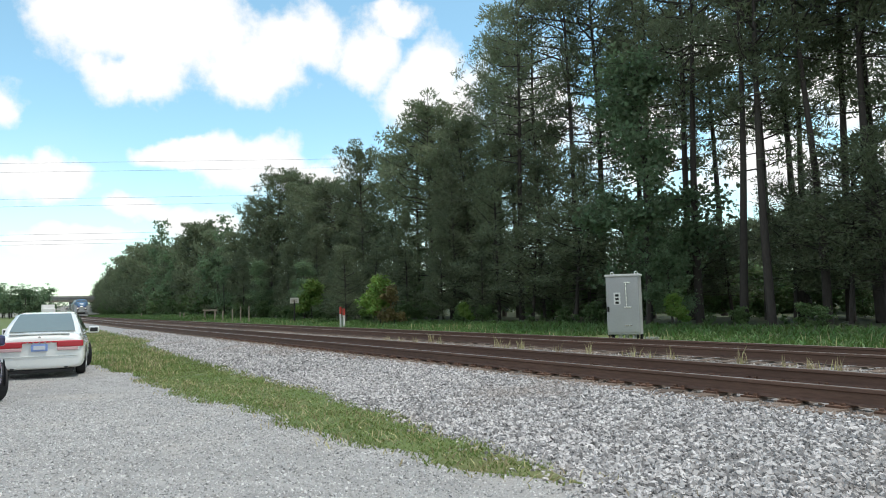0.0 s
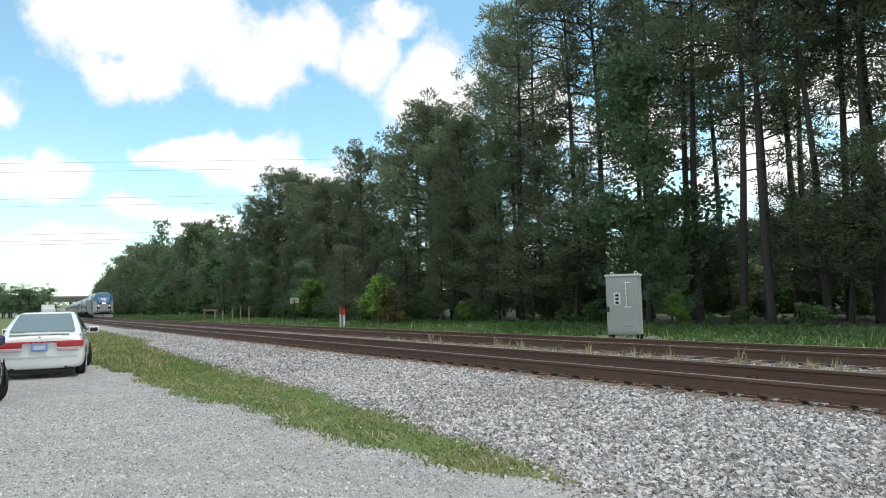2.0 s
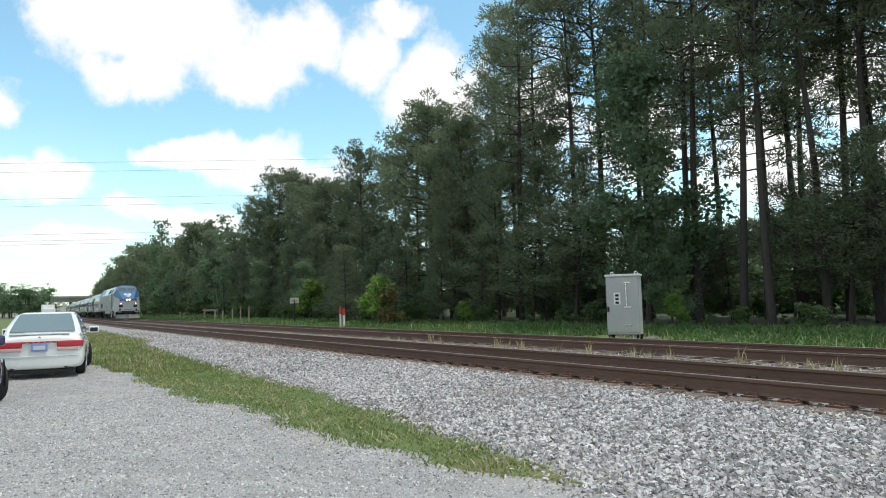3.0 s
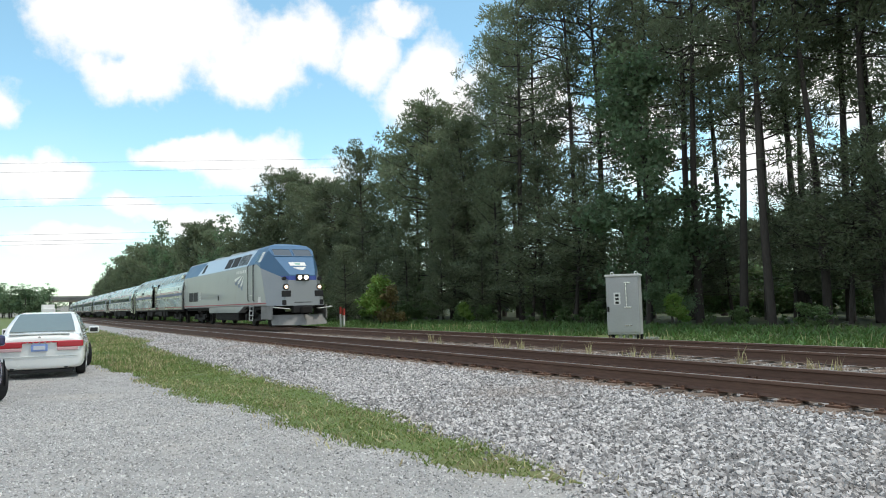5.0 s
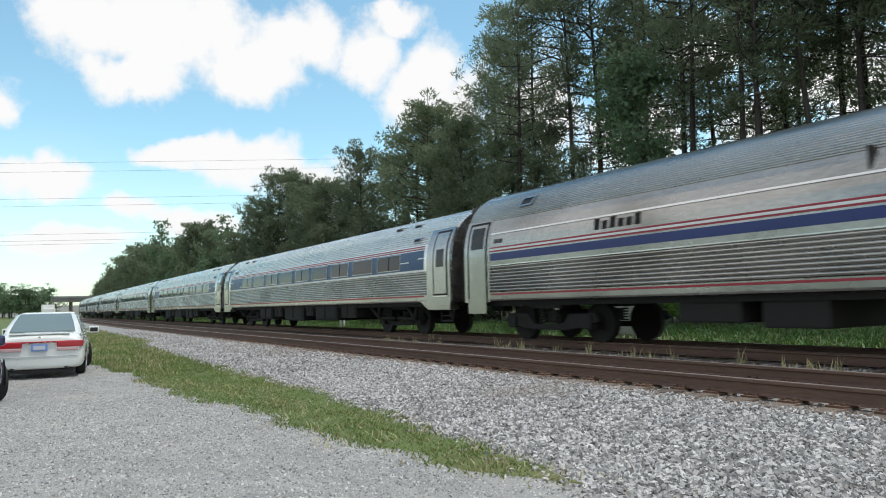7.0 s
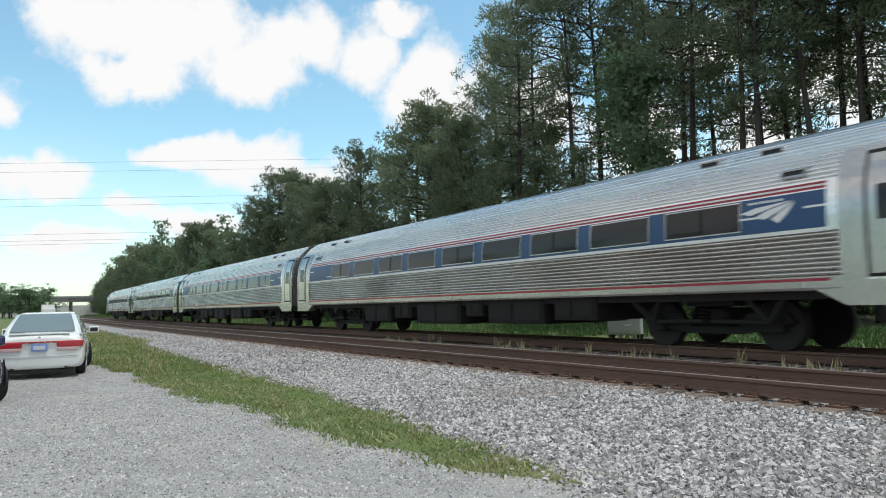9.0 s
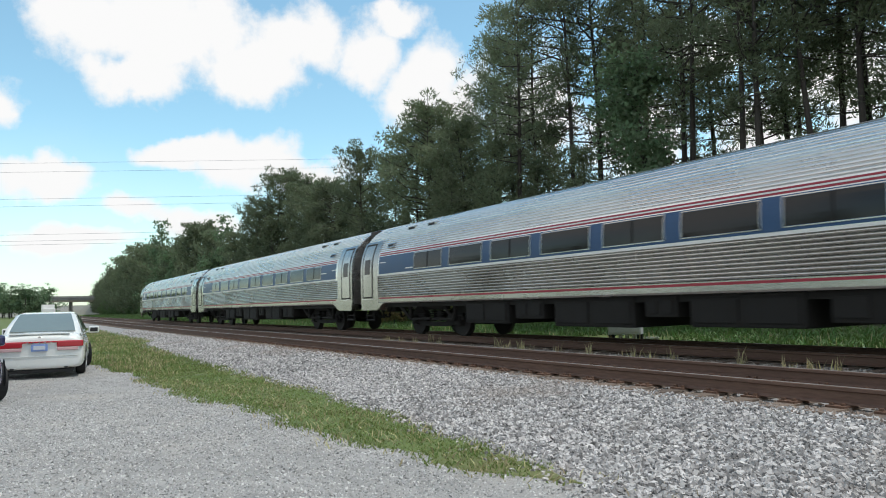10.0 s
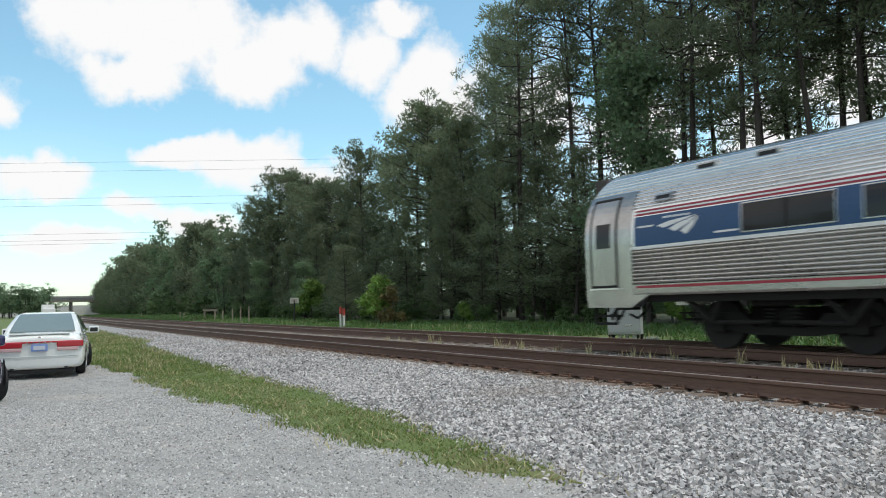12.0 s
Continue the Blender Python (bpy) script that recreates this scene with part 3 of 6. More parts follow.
        for k in range(6 if mark else 0):
            x = (2.2 if mark == "rear" else CLEN - 2.9) + 0.11 * k
            side_plate(car, "lettering_bar", x, x + 0.075, 2.535, 2.575, CW, CTOP, 0.011, M_WHITE, side=s, rows=1, thick=0.008)
        for a, b, z in ((3.38, 3.86, 2.13), (1.55, 1.95, 2.40), (CLEN - 3.1, CLEN - 2.5, 2.28), (CLEN - 1.9, CLEN - 1.55, 2.36)):
            side_plate(car, "lettering_bar", a, b, z, z + 0.035, CW, CTOP, 0.011, M_WHITE, side=s, rows=1, thick=0.008)
    return car


BW, BTOP, BLEN = 1.53, 4.06, 24.95


def make_baggage():
    car = group_of("baggage_car", "older fluted steel baggage car with navy stripe and open side door", "train car")
    half = [(1.36, 1.00), (BW - 0.02, 1.02), (BW, 1.06), (BW, 1.24)] + ribbed(1.25, 1.93, 8, 0.036, BW, BTOP, 0.3)
    half += [(half_curve(z, BW, BTOP), z) for z in (1.94, 2.06, 2.25, 2.4, 2.6, 2.8, 3.0, 3.14)]
    half += ribbed(3.15, 3.80, 13, 0.014, BW, BTOP, 0.4)
    half += [(half_curve(z, BW, BTOP), z) for z in (3.82, 3.92, 4.0, 4.045)]
    xs = [0.0, 0.08, 11.5, 13.72, BLEN - 0.08, BLEN]

    def ring(i, x):
        k = 0.97 if i in (0, len(xs) - 1) else 1.0
        return full_ring([(w * k, z) for w, z in half])
    bm = shell(xs, ring)
    # the doorway goes through the near side
    z0, z1 = 1.16, 3.12
    cut = [f for f in bm.faces if 11.5 < f.calc_center_median().x < 13.72 and f.calc_center_median().y < 0 and z0 < f.calc_center_median().z < z1]
    bmesh.ops.delete(bm, geom=cut, context="FACES")
    part("body", bm, M_DULL, car, "fluted and plain weathered steel shell")
    inner = bmesh.new()
    box(inner, 11.0, 14.2, -1.05, 1.45, 1.10, 1.16)
    box(inner, 11.0, 11.06, -1.45, 1.45, 1.16, 3.2)
    box(inner, 14.14, 14.2, -1.45, 1.45, 1.16, 3.2)
    box(inner, 11.0, 14.2, -1.2, 1.45, 3.2, 3.26)
    part("compartment", inner, M_UNDER, car)
    d = part("door", boxes((11.75, 13.68, -1.36, -1.30, 1.30, 3.10)), M_STEEL_FLAT, car, "recessed corrugated sliding door")
    bm = bmesh.new()
    for i in range(20):
        box(bm, 11.78, 13.65, -1.385, -1.36, 1.34 + i * 0.088, 1.385 + i * 0.088)
    part("corrugation", bm, M_STEEL_FLAT, d)
    frame_plate(car, "door_frame", 11.38, 13.86, 1.06, 3.24, 0.13, BW, BTOP, 0.05, M_STEEL_FLAT)
    for s in (-1, 1):
        for a, b in (((1.3, 11.36), (13.88, BLEN - 0.05)) if s < 0 else ((1.3, BLEN - 0.05),)):
            side_plate(car, "red_stripe", a, b, 1.165, 1.21, BW, BTOP, 0.006, M_RED, side=s, rows=1, thick=0.01)
            side_plate(car, "navy_stripe", a, b, 2.07, 2.26, BW, BTOP, 0.006, M_NAVY, side=s, rows=3, thick=0.01)
            side_plate(car, "red_pinstripe", a, b, 2.30, 2.335, BW, BTOP, 0.006, M_RED, side=s, rows=1, thick=0.01)
            side_plate(car, "white_pinstripe", a, b, 2.34, 2.385, BW, BTOP, 0.006, M_WHITE, side=s, rows=1, thick=0.01)
            side_plate(car, "red_pinstripe", a, b, 2.39, 2.425, BW, BTOP, 0.006, M_RED, side=s, rows=1, thick=0.01)
            side_plate(car, "moulding", a, b, 2.76, 2.80, BW, BTOP, 0.02, M_STEEL, side=s, rows=1, thick=0.03)
            side_plate(car, "lower_moulding", a, b, 1.93, 1.955, BW, BTOP, 0.015, M_STEEL, side=s, rows=1, thick=0.03)
        side_plate(car, "end_panel", 0.06, 1.25, 0.98, 3.2, BW, BTOP, 0.006, M_STEEL_FLAT, side=s, rows=12)
        dd = side_plate(car, "end_door", 0.30, 1.08, 1.05, 3.08, BW, BTOP, 0.016, M_STEEL_FLAT, "steel end door with dark window", side=s, rows=12)
        side_plate(dd, "door_window", 0.40, 0.98, 2.42, 3.0, BW, BTOP, 0.024, M_PANE, side=s)
        frame_plate(dd, "door_seal", 0.24, 1.14, 1.0, 3.14, 0.05, BW, BTOP, 0.02, M_UNDER, side=s)
        bm = bmesh.new()
        for i in range(8):
            box(bm, 0.3, 1.1, s * BW - 0.02, s * BW + 0.025, 0.72 + i * 0.045, 0.742 + i * 0.045)
        box(bm, 0.28, 1.12, s * BW - 0.05, s * BW, 0.68, 1.08)
        part("step_panel", bm, M_STEEL_FLAT, car)
        for a in (2.2, 22.9):
            frame_plate(car, "roof_vent", a, a + 0.5, 3.42, 3.68, 0.05, BW, BTOP, 0.04, M_STEEL_FLAT, side=s)
            side_plate(car, "roof_vent_opening", a + 0.05, a + 0.45, 3.47, 3.63, BW, BTOP, 0.01, M_GRILLE, side=s)
        bm = boxes((23.75, 24.5, s * 1.12 - 0.2, s * 1.12 + 0.2, 3.36, 3.66), bevel=0.06)
        part("roof_box", bm, M_STEEL_FLAT, car)
    for k in range(6):
        side_plate(car, "lettering_bar", 5.2 + k * 0.235, 5.36 + k * 0.235, 2.50, 2.68 + (0.06 if k in (0, 2, 5) else 0), BW, BTOP, 0.008, M_UNDER, rows=1, thick=0.006)
    for a, b, z in ((23.4, 23.8, 2.52), (1.45, 1.85, 2.52)):
        for k in range(4):
            side_plate(car, "lettering_bar", a + k * (b - a) / 4, a + (k + 0.6) * (b - a) / 4, z, z + 0.11, BW, BTOP, 0.008, M_UNDER, rows=1, thick=0.006)
    for xe, sg in ((0, -1), (BLEN, 1)):
        gangway(car, xe, sg, 0.8, 3.5)
        part("coupler", boxes((min(xe, xe + sg * 0.5), max(xe, xe + sg * 0.5), -0.16, 0.16, 0.72, 0.96), bevel=0.03), M_UNDER, car)
    part("underframe", boxes((0.3, BLEN - 0.3, -1.35, 1.35, 0.88, 1.02)), M_UNDER, car)
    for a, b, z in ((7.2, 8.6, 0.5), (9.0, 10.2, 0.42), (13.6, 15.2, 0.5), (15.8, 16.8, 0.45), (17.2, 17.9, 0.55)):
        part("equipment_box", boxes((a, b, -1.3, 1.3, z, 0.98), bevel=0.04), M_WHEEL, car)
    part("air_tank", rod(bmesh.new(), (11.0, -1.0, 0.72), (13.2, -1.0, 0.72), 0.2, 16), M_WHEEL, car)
    for x in (3.2, BLEN - 3.0):
        bogie(car, x, 2.74, "heavy outside-bearing cast steel truck", False)
    return car


LLEN = 20.75


def make_loco():
    """The diesel locomotive; its origin lies at its rear end on the rails."""
    eng = group_of("locomotive", "grey and blue streamlined diesel passenger locomotive, headlights lit", "locomotive")
    half = [(1.42, 1.06), (1.50, 1.08), (1.52, 1.14), (1.52, 3.22), (1.50, 3.28), (1.10, 4.06), (0.98, 4.18), (0.55, 4.30), (0.05, 4.33)]
    bm = shell([0.0, 0.06, 6.0, 12.0, 16.4, 17.6, LLEN], lambda i, x: full_ring([(w * (0.985 if i == 0 else 1), z) for w, z in half]))

    def trim(point, normal):
        g = bmesh.ops.bisect_plane(bm, geom=bm.verts[:] + bm.edges[:] + bm.faces[:], plane_co=point, plane_no=Vector(normal).normalized(), clear_outer=True)
        es = [e for e in g["geom_cut"] if isinstance(e, bmesh.types.BMEdge)]
        bmesh.ops.holes_fill(bm, edges=es)

    def split(point, normal):
        bmesh.ops.bisect_plane(bm, geom=bm.verts[:] + bm.edges[:] + bm.faces[:], plane_co=point, plane_no=Vector(normal).normalized())
    trim((20.62, 0, 2.2), (1, 0, 0.06))                  # front face
    trim((18.35, 0, 4.33), (0.78, 0, 1.0))             # raked windshield plane
    trim((17.9, 0, 4.33), (0.22, 0, 1.0))                # roof brow
    for s in (-1, 1):
        trim((19.65, s * 1.52, 2.0), (0.42, s * 1.0, 0.0))   # nose cheeks
        trim((18.75, s * 1.33, 3.6), (0.50, s * 1.0, 0.25))   # cab shoulders
    split((0, 0, 1.17), (0, 0, 1)), split((0, 0, 1.235), (0, 0, 1)), split((0, 0, 3.24), (0, 0, 1)), split((0, 0, 4.10), (0, 0, 1))
    split((0, 0, 2.52), (0, 0, 1)), split((0, 0, 2.30), (0, 0, 1))
    split((18.1, 0, 3.2), (0.35, 0, 1.0)), split((16.2, 0, 3.3), (1.0, 0, -0.9)), split((20.3, 0, 3), (1, 0, 0)), split((4.4, 0, 3.3), (1.0, 0, -1.4))
    bmesh.ops.recalc_face_normals(bm, faces=bm.faces)
    for f in bm.faces:
        c, n = f.calc_center_median(), f.normal
        diag = c.z > 3.2 - 0.35 * (c.x - 18.1)
        f.material_index = 0
        if 1.17 < c.z < 1.235 and c.x < 19.9:
            f.material_index = 4
        elif c.z > 4.10:
            f.material_index = 2 if c.x > 16.9 else 5
        elif c.x > 16.6 and diag and c.z > 2.30 and (c.z > 3.24 or c.x > 17.3):
            f.material_index = 3 if (c.z < 2.52) else 2
        elif c.z > 3.24:
            f.material_index = 2 if (c.x > 16.4 + 0.9 * (c.z - 3.3) or (c.x < 4.4 + 1.4 * (c.z - 3.3) and c.x > 0.2)) else 1
    part("body", bm, [M_GREY, M_SILVER, M_LBLUE, M_LBLUE2, M_RED, M_ROOF], eng, "grey sides, silver upper band, blue cab")

    def slope(x):                                        # height of the raked front plane at x
        return 4.33 - 0.78 * (x - 18.35)
    m = Matrix.Translation((18.98, 0, slope(18.98))) @ Matrix(((0, -0.788, 0.615, 0), (1, 0, 0, 0), (0, 0.615, 0.788, 0), (0, 0, 0, 1)))
    # local frame on the slope: x sideways, y upwards along it, z out
    for a, b in ((-1.0, -0.07), (0.07, 1.0)):
        w = part("windshield", box(bmesh.new(), a, b, -0.42, 0.18, 0.0, 0.02, 0.008), M_SHIELD, eng, "raked windshield pane", at=m)
        bmf = bmesh.new()
        for r in ((a - 0.04, b + 0.04, 0.18, 0.22), (a - 0.04, b + 0.04, -0.46, -0.42), (a - 0.04, a, -0.42, 0.18), (b, b + 0.04, -0.42, 0.18)):
            box(bmf, r[0], r[1], r[2], r[3], -0.01, 0.035)
        part("windshield_seal", bmf, M_LBLUE, w)
    part("placard", box(bmesh.new(), -0.42, 0.42, -1.28, -0.98, 0.0, 0.02), M_WHITE, eng, "white placard on the nose", at=m)
    part("placard_emblem", box(bmesh.new(), -0.14, 0.14, -1.21, -1.05, 0.02, 0.026), mat("sage_emblem", (0.25, 0.42, 0.36)), eng, at=m)
    for k in range(3):
        bmv = bmesh.new()
        pts = [(-0.36 + 0.10 * k, -1.46 - 0.06 * k), (-0.1 + 0.08 * k, -1.40 - 0.02 * k), (0.36, -1.36 - 0.03 * k), (0.05 + 0.05 * k, -1.52 - 0.07 * k)]
        bmv.faces.new([bmv.verts.new((px, py, 0.012)) for px, py in pts])
        part("nose_mark", bmv, M_WHITE, eng, at=m)
    # headlights in a dark housing, marker and ditch lights
    hs = part("headlight_housing", boxes((20.1, 20.67, -0.34, 0.34, 2.28, 2.60), bevel=0.05), M_GRILLE, eng)
    for s in (-1, 1):
        part("headlight", rod(bmesh.new(), (20.65, s * 0.16, 2.44), (20.70, s * 0.16, 2.44), 0.105, 18), M_LAMP, hs, "lit round headlight")
        part("marker_light", rod(bmesh.new(), (20.40, s * 0.92, 2.40), (20.62, s * 0.92, 2.40), 0.09, 14), M_GRILLE, eng)
        dl = part("ditch_light_bezel", rod(bmesh.new(), (20.56, s * 0.86, 1.98), (20.66, s * 0.86, 1.98), 0.15, 16), M_GRILLE, eng)
        part("ditch_light", rod(bmesh.new(), (20.66, s * 0.86, 1.98), (20.69, s * 0.86, 1.98), 0.085, 16), M_DITCH, dl, "lit round ditch light")
        part("nose_hatch", boxes((20.58, 20.68, s * 0.84 - 0.23, s * 0.84 + 0.23, 1.50, 1.80), bevel=0.02), M_GRILLE, eng)
        part("hose_bracket", boxes((20.55, 20.72, s * 0.95 - 0.09, s * 0.95 + 0.09, 1.10, 1.34), bevel=0.03), M_GRILLE, eng)
        part("pilot_step", pipe([(20.55, s * 0.75, 0.92), (20.85, s * 0.75, 0.90), (20.85, s * 1.45, 0.98), (20.5, s * 1.45, 1.0)], 0.025), M_RUNG, eng)
    # pilot plough and coupler
    bmp = bmesh.new()
    a = [bmp.verts.new(v) for v in ((19.9, -1.42, 0.62), (20.75, 0, 0.62), (19.9, 1.42, 0.62))]
    b = [bmp.verts.new(v) for v in ((20.25, -1.42, 0.12), (21.1, 0, 0.10), (20.25, 1.42, 0.12))]
    c = [bmp.verts.new((v.co.x - 0.08, v.co.y, v.co.z)) for v in a]
    d = [bmp.verts.new((v.co.x - 0.08, v.co.y, v.co.z)) for v in b]
    for i in (0, 1):
        bmp.faces.new((a[i], a[i + 1], b[i + 1], b[i])), bmp.faces.new((c[i], d[i], d[i + 1], c[i + 1]))
        bmp.faces.new((a[i], c[i], c[i + 1], a[i + 1])), bmp.faces.new((b[i], b[i + 1], d[i + 1], d[i]))
    bmesh.ops.recalc_face_normals(bmp, faces=bmp.faces)
    part("pilot_plough", bmp, M_PLOW, eng, "grey steel pilot plough")
    part("pilot_side", boxes((18.5, 20.2, -1.46, -1.38, 0.40, 1.08), bevel=0.02), M_PLOW, eng)
    part("pilot_side", boxes((18.5, 20.2, 1.38, 1.46, 0.40, 1.08), bevel=0.02), M_PLOW, eng)
    part("coupler_pocket", boxes((20.3, 20.68, -0.5, 0.5, 0.7, 1.28), bevel=0.05), M_GRILLE, eng)
    part("coupler", boxes((20.6, 21.15, -0.15, 0.15, 0.72, 0.98), (20.95, 21.2, -0.24, 0.24, 0.68, 1.02), bevel=0.04), M_UNDER, eng)
    for s in (-1, 1):
        y = s * 1.52
        # side grilles in the sloping upper band
        def band(name, x0, x1, f0, f1, material, out=0.012):
            bmb = bmesh.new()
            p0, p1 = Vector((0, s * 1.50, 3.28)), Vector((0, s * 1.10, 4.06))
            nrm = Vector((0, s * 0.89, 0.456))
            vs = [Vector((x, 0, 0)) + p0.lerp(p1, f) + nrm * out for x, f in ((x0, f0), (x1, f0), (x1, f1), (x0, f1))]
            f_ = bmb.faces.new([bmb.verts.new(v) for v in vs])
            r = bmesh.ops.extrude_face_region(bmb, geom=[f_])
            bmesh.ops.translate(bmb, verts=[v for v in r["geom"] if isinstance(v, bmesh.types.BMVert)], vec=-nrm * 0.04)
            bmesh.ops.recalc_face_normals(bmb, faces=bmb.faces)
            return part(name, bmb, material, eng)
        band("radiator_grille", 11.3, 12.55, 0.08, 0.80, M_GRILLE)
        band("radiator_grille", 12.75, 14.1, 0.08, 0.80, M_GRILLE)
        band("vent", 5.35, 6.0, 0.10, 0.80, M_GRILLE)
        band("louvre_panel", 14.3, 16.1, 0.08, 0.82, M_GRILLE, 0.008)
        for k in range(11):
            band("louvre", 14.3, 16.1, 0.09 + k * 0.066, 0.112 + k * 0.066, M_GREY, 0.03)
        sw = band("side_window", 17.55, 18.15, 0.10, 0.62, M_PANE)
        band("sun_blind", 18.2, 18.55, 0.05, 0.72, M_WHITE, 0.03)
        # lower rear vents
        part("rear_vent", boxes((1.7, 2.95, y - 0.012, y + 0.012, 1.52, 2.14), (3.1, 4.35, y - 0.012, y + 0.012, 1.52, 2.14)), M_GRILLE, eng)
        part("rear_door", boxes((0.5, 1.2, y - 0.01, y + 0.012, 1.30, 3.10)), M_GREY, eng)
        part("door_window", boxes((0.62, 1.08, y - 0.005, y + 0.02, 2.35, 2.95), bevel=0.008), M_PANE, eng)
        part("grab_rail", pipe([(0.36, y, 1.5), (0.36, y + s * 0.06, 1.5), (0.36, y + s * 0.06, 2.7), (0.36, y, 2.7)], 0.018), M_RUNG, eng)
        dr = part("cab_door", boxes((16.75, 17.45, y - 0.02, y + 0.006, 1.30, 3.22)), M_GREY, eng, "grey cab side door")
        for x in (16.62, 17.56):
            part("grab_rail", pipe([(x, y, 1.35), (x, y + s * 0.07, 1.40), (x, y + s * 0.07, 3.2), (x, y, 3.25)], 0.022), M_UNDER, dr)
        part("door_step_recess", boxes((16.85, 17.35, y - 0.01, y + 0.014, 1.48, 1.86)), M_GRILLE, dr)
        part("door_step", boxes((16.85, 17.35, y, y + s * 0.03, 1.62, 1.66)), M_RUNG, dr)
        lad = part("ladder", pipe([(16.8, y, 1.12), (16.8, y + s * 0.05, 0.32)], 0.025), M_RUNG, eng)
        part("ladder_rail", pipe([(17.4, y, 1.12), (17.4, y + s * 0.05, 0.32)], 0.025), M_RUNG, lad)
        for z in (0.36, 0.60, 0.84, 1.05):
            part("rung", pipe([(16.8, y + s * 0.04, z), (17.4, y + s * 0.04, z)], 0.025), M_RUNG, lad)
        part("fuel_fill", boxes((9.9, 10.2, y - 0.01, y + 0.02, 1.50, 1.80), bevel=0.005), M_GRILLE, eng)
        part("white_plate", boxes((18.25, 18.7, y - 0.01, y + 0.014, 1.25, 1.55)), M_WHITE, eng)
        # plain streaked mark and bars in place of lettering
        for k in range(3):
            x, d = 13.62 + 0.60 * k, 0.15 * k
            white = [(x, 2.54 - d), (x + 0.30, 2.66 - d), (x + 1.62 - 0.40 * k, 2.80 - 0.25 * d), (x + 0.95 - 0.2 * k, 2.62 - 0.8 * d), (x + 0.40, 2.50 - d)]
            blue = [(x + 0.16, 2.42 - d), (x + 0.50, 2.47 - d), (x + 1.25 - 0.26 * k, 2.66 - 0.7 * d), (x + 0.80 - 0.12 * k, 2.38 - 1.0 * d), (x + 0.46, 2.24 - d)]
            for nm, pts, mm in (("mark_streak", white, M_WHITE), ("mark_streak_blue", blue, M_NAVYMARK)):
                bml = bmesh.new()
                bml.faces.new([bml.verts.new((px, y + s * 0.006, pz)) for px, pz in pts])
                part(nm, bml, mm, eng, "plain worn painted streak")
        for k in range(6):
            x = 14.15 + 0.33 * k
            part("lettering_bar", boxes((x, x + 0.22, y - 0.005, y + 0.006, 2.90, 3.05)), M_WHITE, eng)
        for x in (4.72, 5.10):
            part("number_bar", boxes((x, x + 0.05, y - 0.005, y + 0.006, 1.62, 2.12), (x + 0.22, x + 0.27, y - 0.005, y + 0.006, 1.62, 2.12), (x + 0.05, x + 0.22, y - 0.005, y + 0.006, 2.07, 2.12), (x + 0.05, x + 0.22, y - 0.005, y + 0.006, 1.62, 1.67)), M_WHITE, eng)
        # underframe skirt and tank
        bmk = bmesh.new()
        pts = [(7.6, 0.74), (14.4, 0.74), (15.6, 1.08), (7.6, 1.08)]
        aa = [bmk.verts.new((px, y - s * 0.02, pz)) for px, pz in pts]
        bb = [bmk.verts.new((px, y - s * 0.4, pz)) for px, pz in pts]
        bmk.faces.new(aa), bmk.faces.new(bb[::-1])
        for j in range(4):
            bmk.faces.new((aa[j], bb[j], bb[(j + 1) % 4], aa[(j + 1) % 4]))
        bmesh.ops.recalc_face_normals(bmk, faces=bmk.faces)
        part("skirt", bmk, M_GREY, eng)
    part("fuel_tank", boxes((8.2, 13.6, -1.25, 1.25, 0.30, 1.0), bevel=0.12), M_UNDER, eng)
    part("underframe", boxes((0.1, 20.2, -1.3, 1.3, 0.9, 1.08)), M_UNDER, eng)
    part("rear_diaphragm", boxes((-0.35, 0, -0.7, 0.7, 1.1, 3.4), bevel=0.05), M_RUBBER, eng)
    for a in (5.0, 9.0):
        part("roof_hatch", boxes((a, a + 2.2, -0.5, 0.5, 4.28, 4.38), bevel=0.03), M_ROOF, eng)
    for x in (3.9, 16.6):
        bogie(eng, x, 2.9, "dark four-wheel locomotive truck", False)
    return eng


M_NAVYMARK = mat("worn_navy_mark", (0.06, 0.10, 0.20), 0.4, 0, 0.3, 3, 30)
ENGINE = make_loco()
BAGGAGE = make_baggage()
PLAIN = make_coach("")
COACHES = [PLAIN, copy_thing(PLAIN, Matrix()), make_coach("front"), copy_thing(PLAIN, Matrix()), copy_thing(PLAIN, Matrix()), make_coach("rear")]

# ---- ballast, gravel, ties ----
RNG = np.random.default_rng(7)


def turned(n):
    """n random rotation matrices."""
    q = RNG.normal(size=(n, 4))
    q /= np.linalg.norm(q, axis=1)[:, None]
    w, x, y, z = q.T
    return np.stack([np.stack([1 - 2 * (y * y + z * z), 2 * (x * y - w * z), 2 * (x * z + w * y)], 1),
                     np.stack([2 * (x * y + w * z), 1 - 2 * (x * x + z * z), 2 * (y * z - w * x)], 1),
                     np.stack([2 * (x * z - w * y), 2 * (y * z + w * x), 1 - 2 * (x * x + y * y)], 1)], 1)


OCTA = (np.array([(1, 0, 0), (-1, 0, 0), (0, 1, 0), (0, -1, 0), (0, 0, 1), (0, 0, -1)], float),
        np.array([(0, 2, 4), (2, 1, 4), (1, 3, 4), (3, 0, 4), (2, 0, 5), (1, 2, 5), (3, 1, 5), (0, 3, 5)]))
CUBE = (np.array([(x, y, z) for x in (-.7, .7) for y in (-.7, .7) for z in (-.7, .7)], float),
        np.array([(0, 1, 3), (0, 3, 2), (4, 6, 7), (4, 7, 5), (0, 4, 5), (0, 5, 1), (2, 3, 7), (2, 7, 6), (0, 2, 6), (0, 6, 4), (1, 5, 7), (1, 7, 3)]))


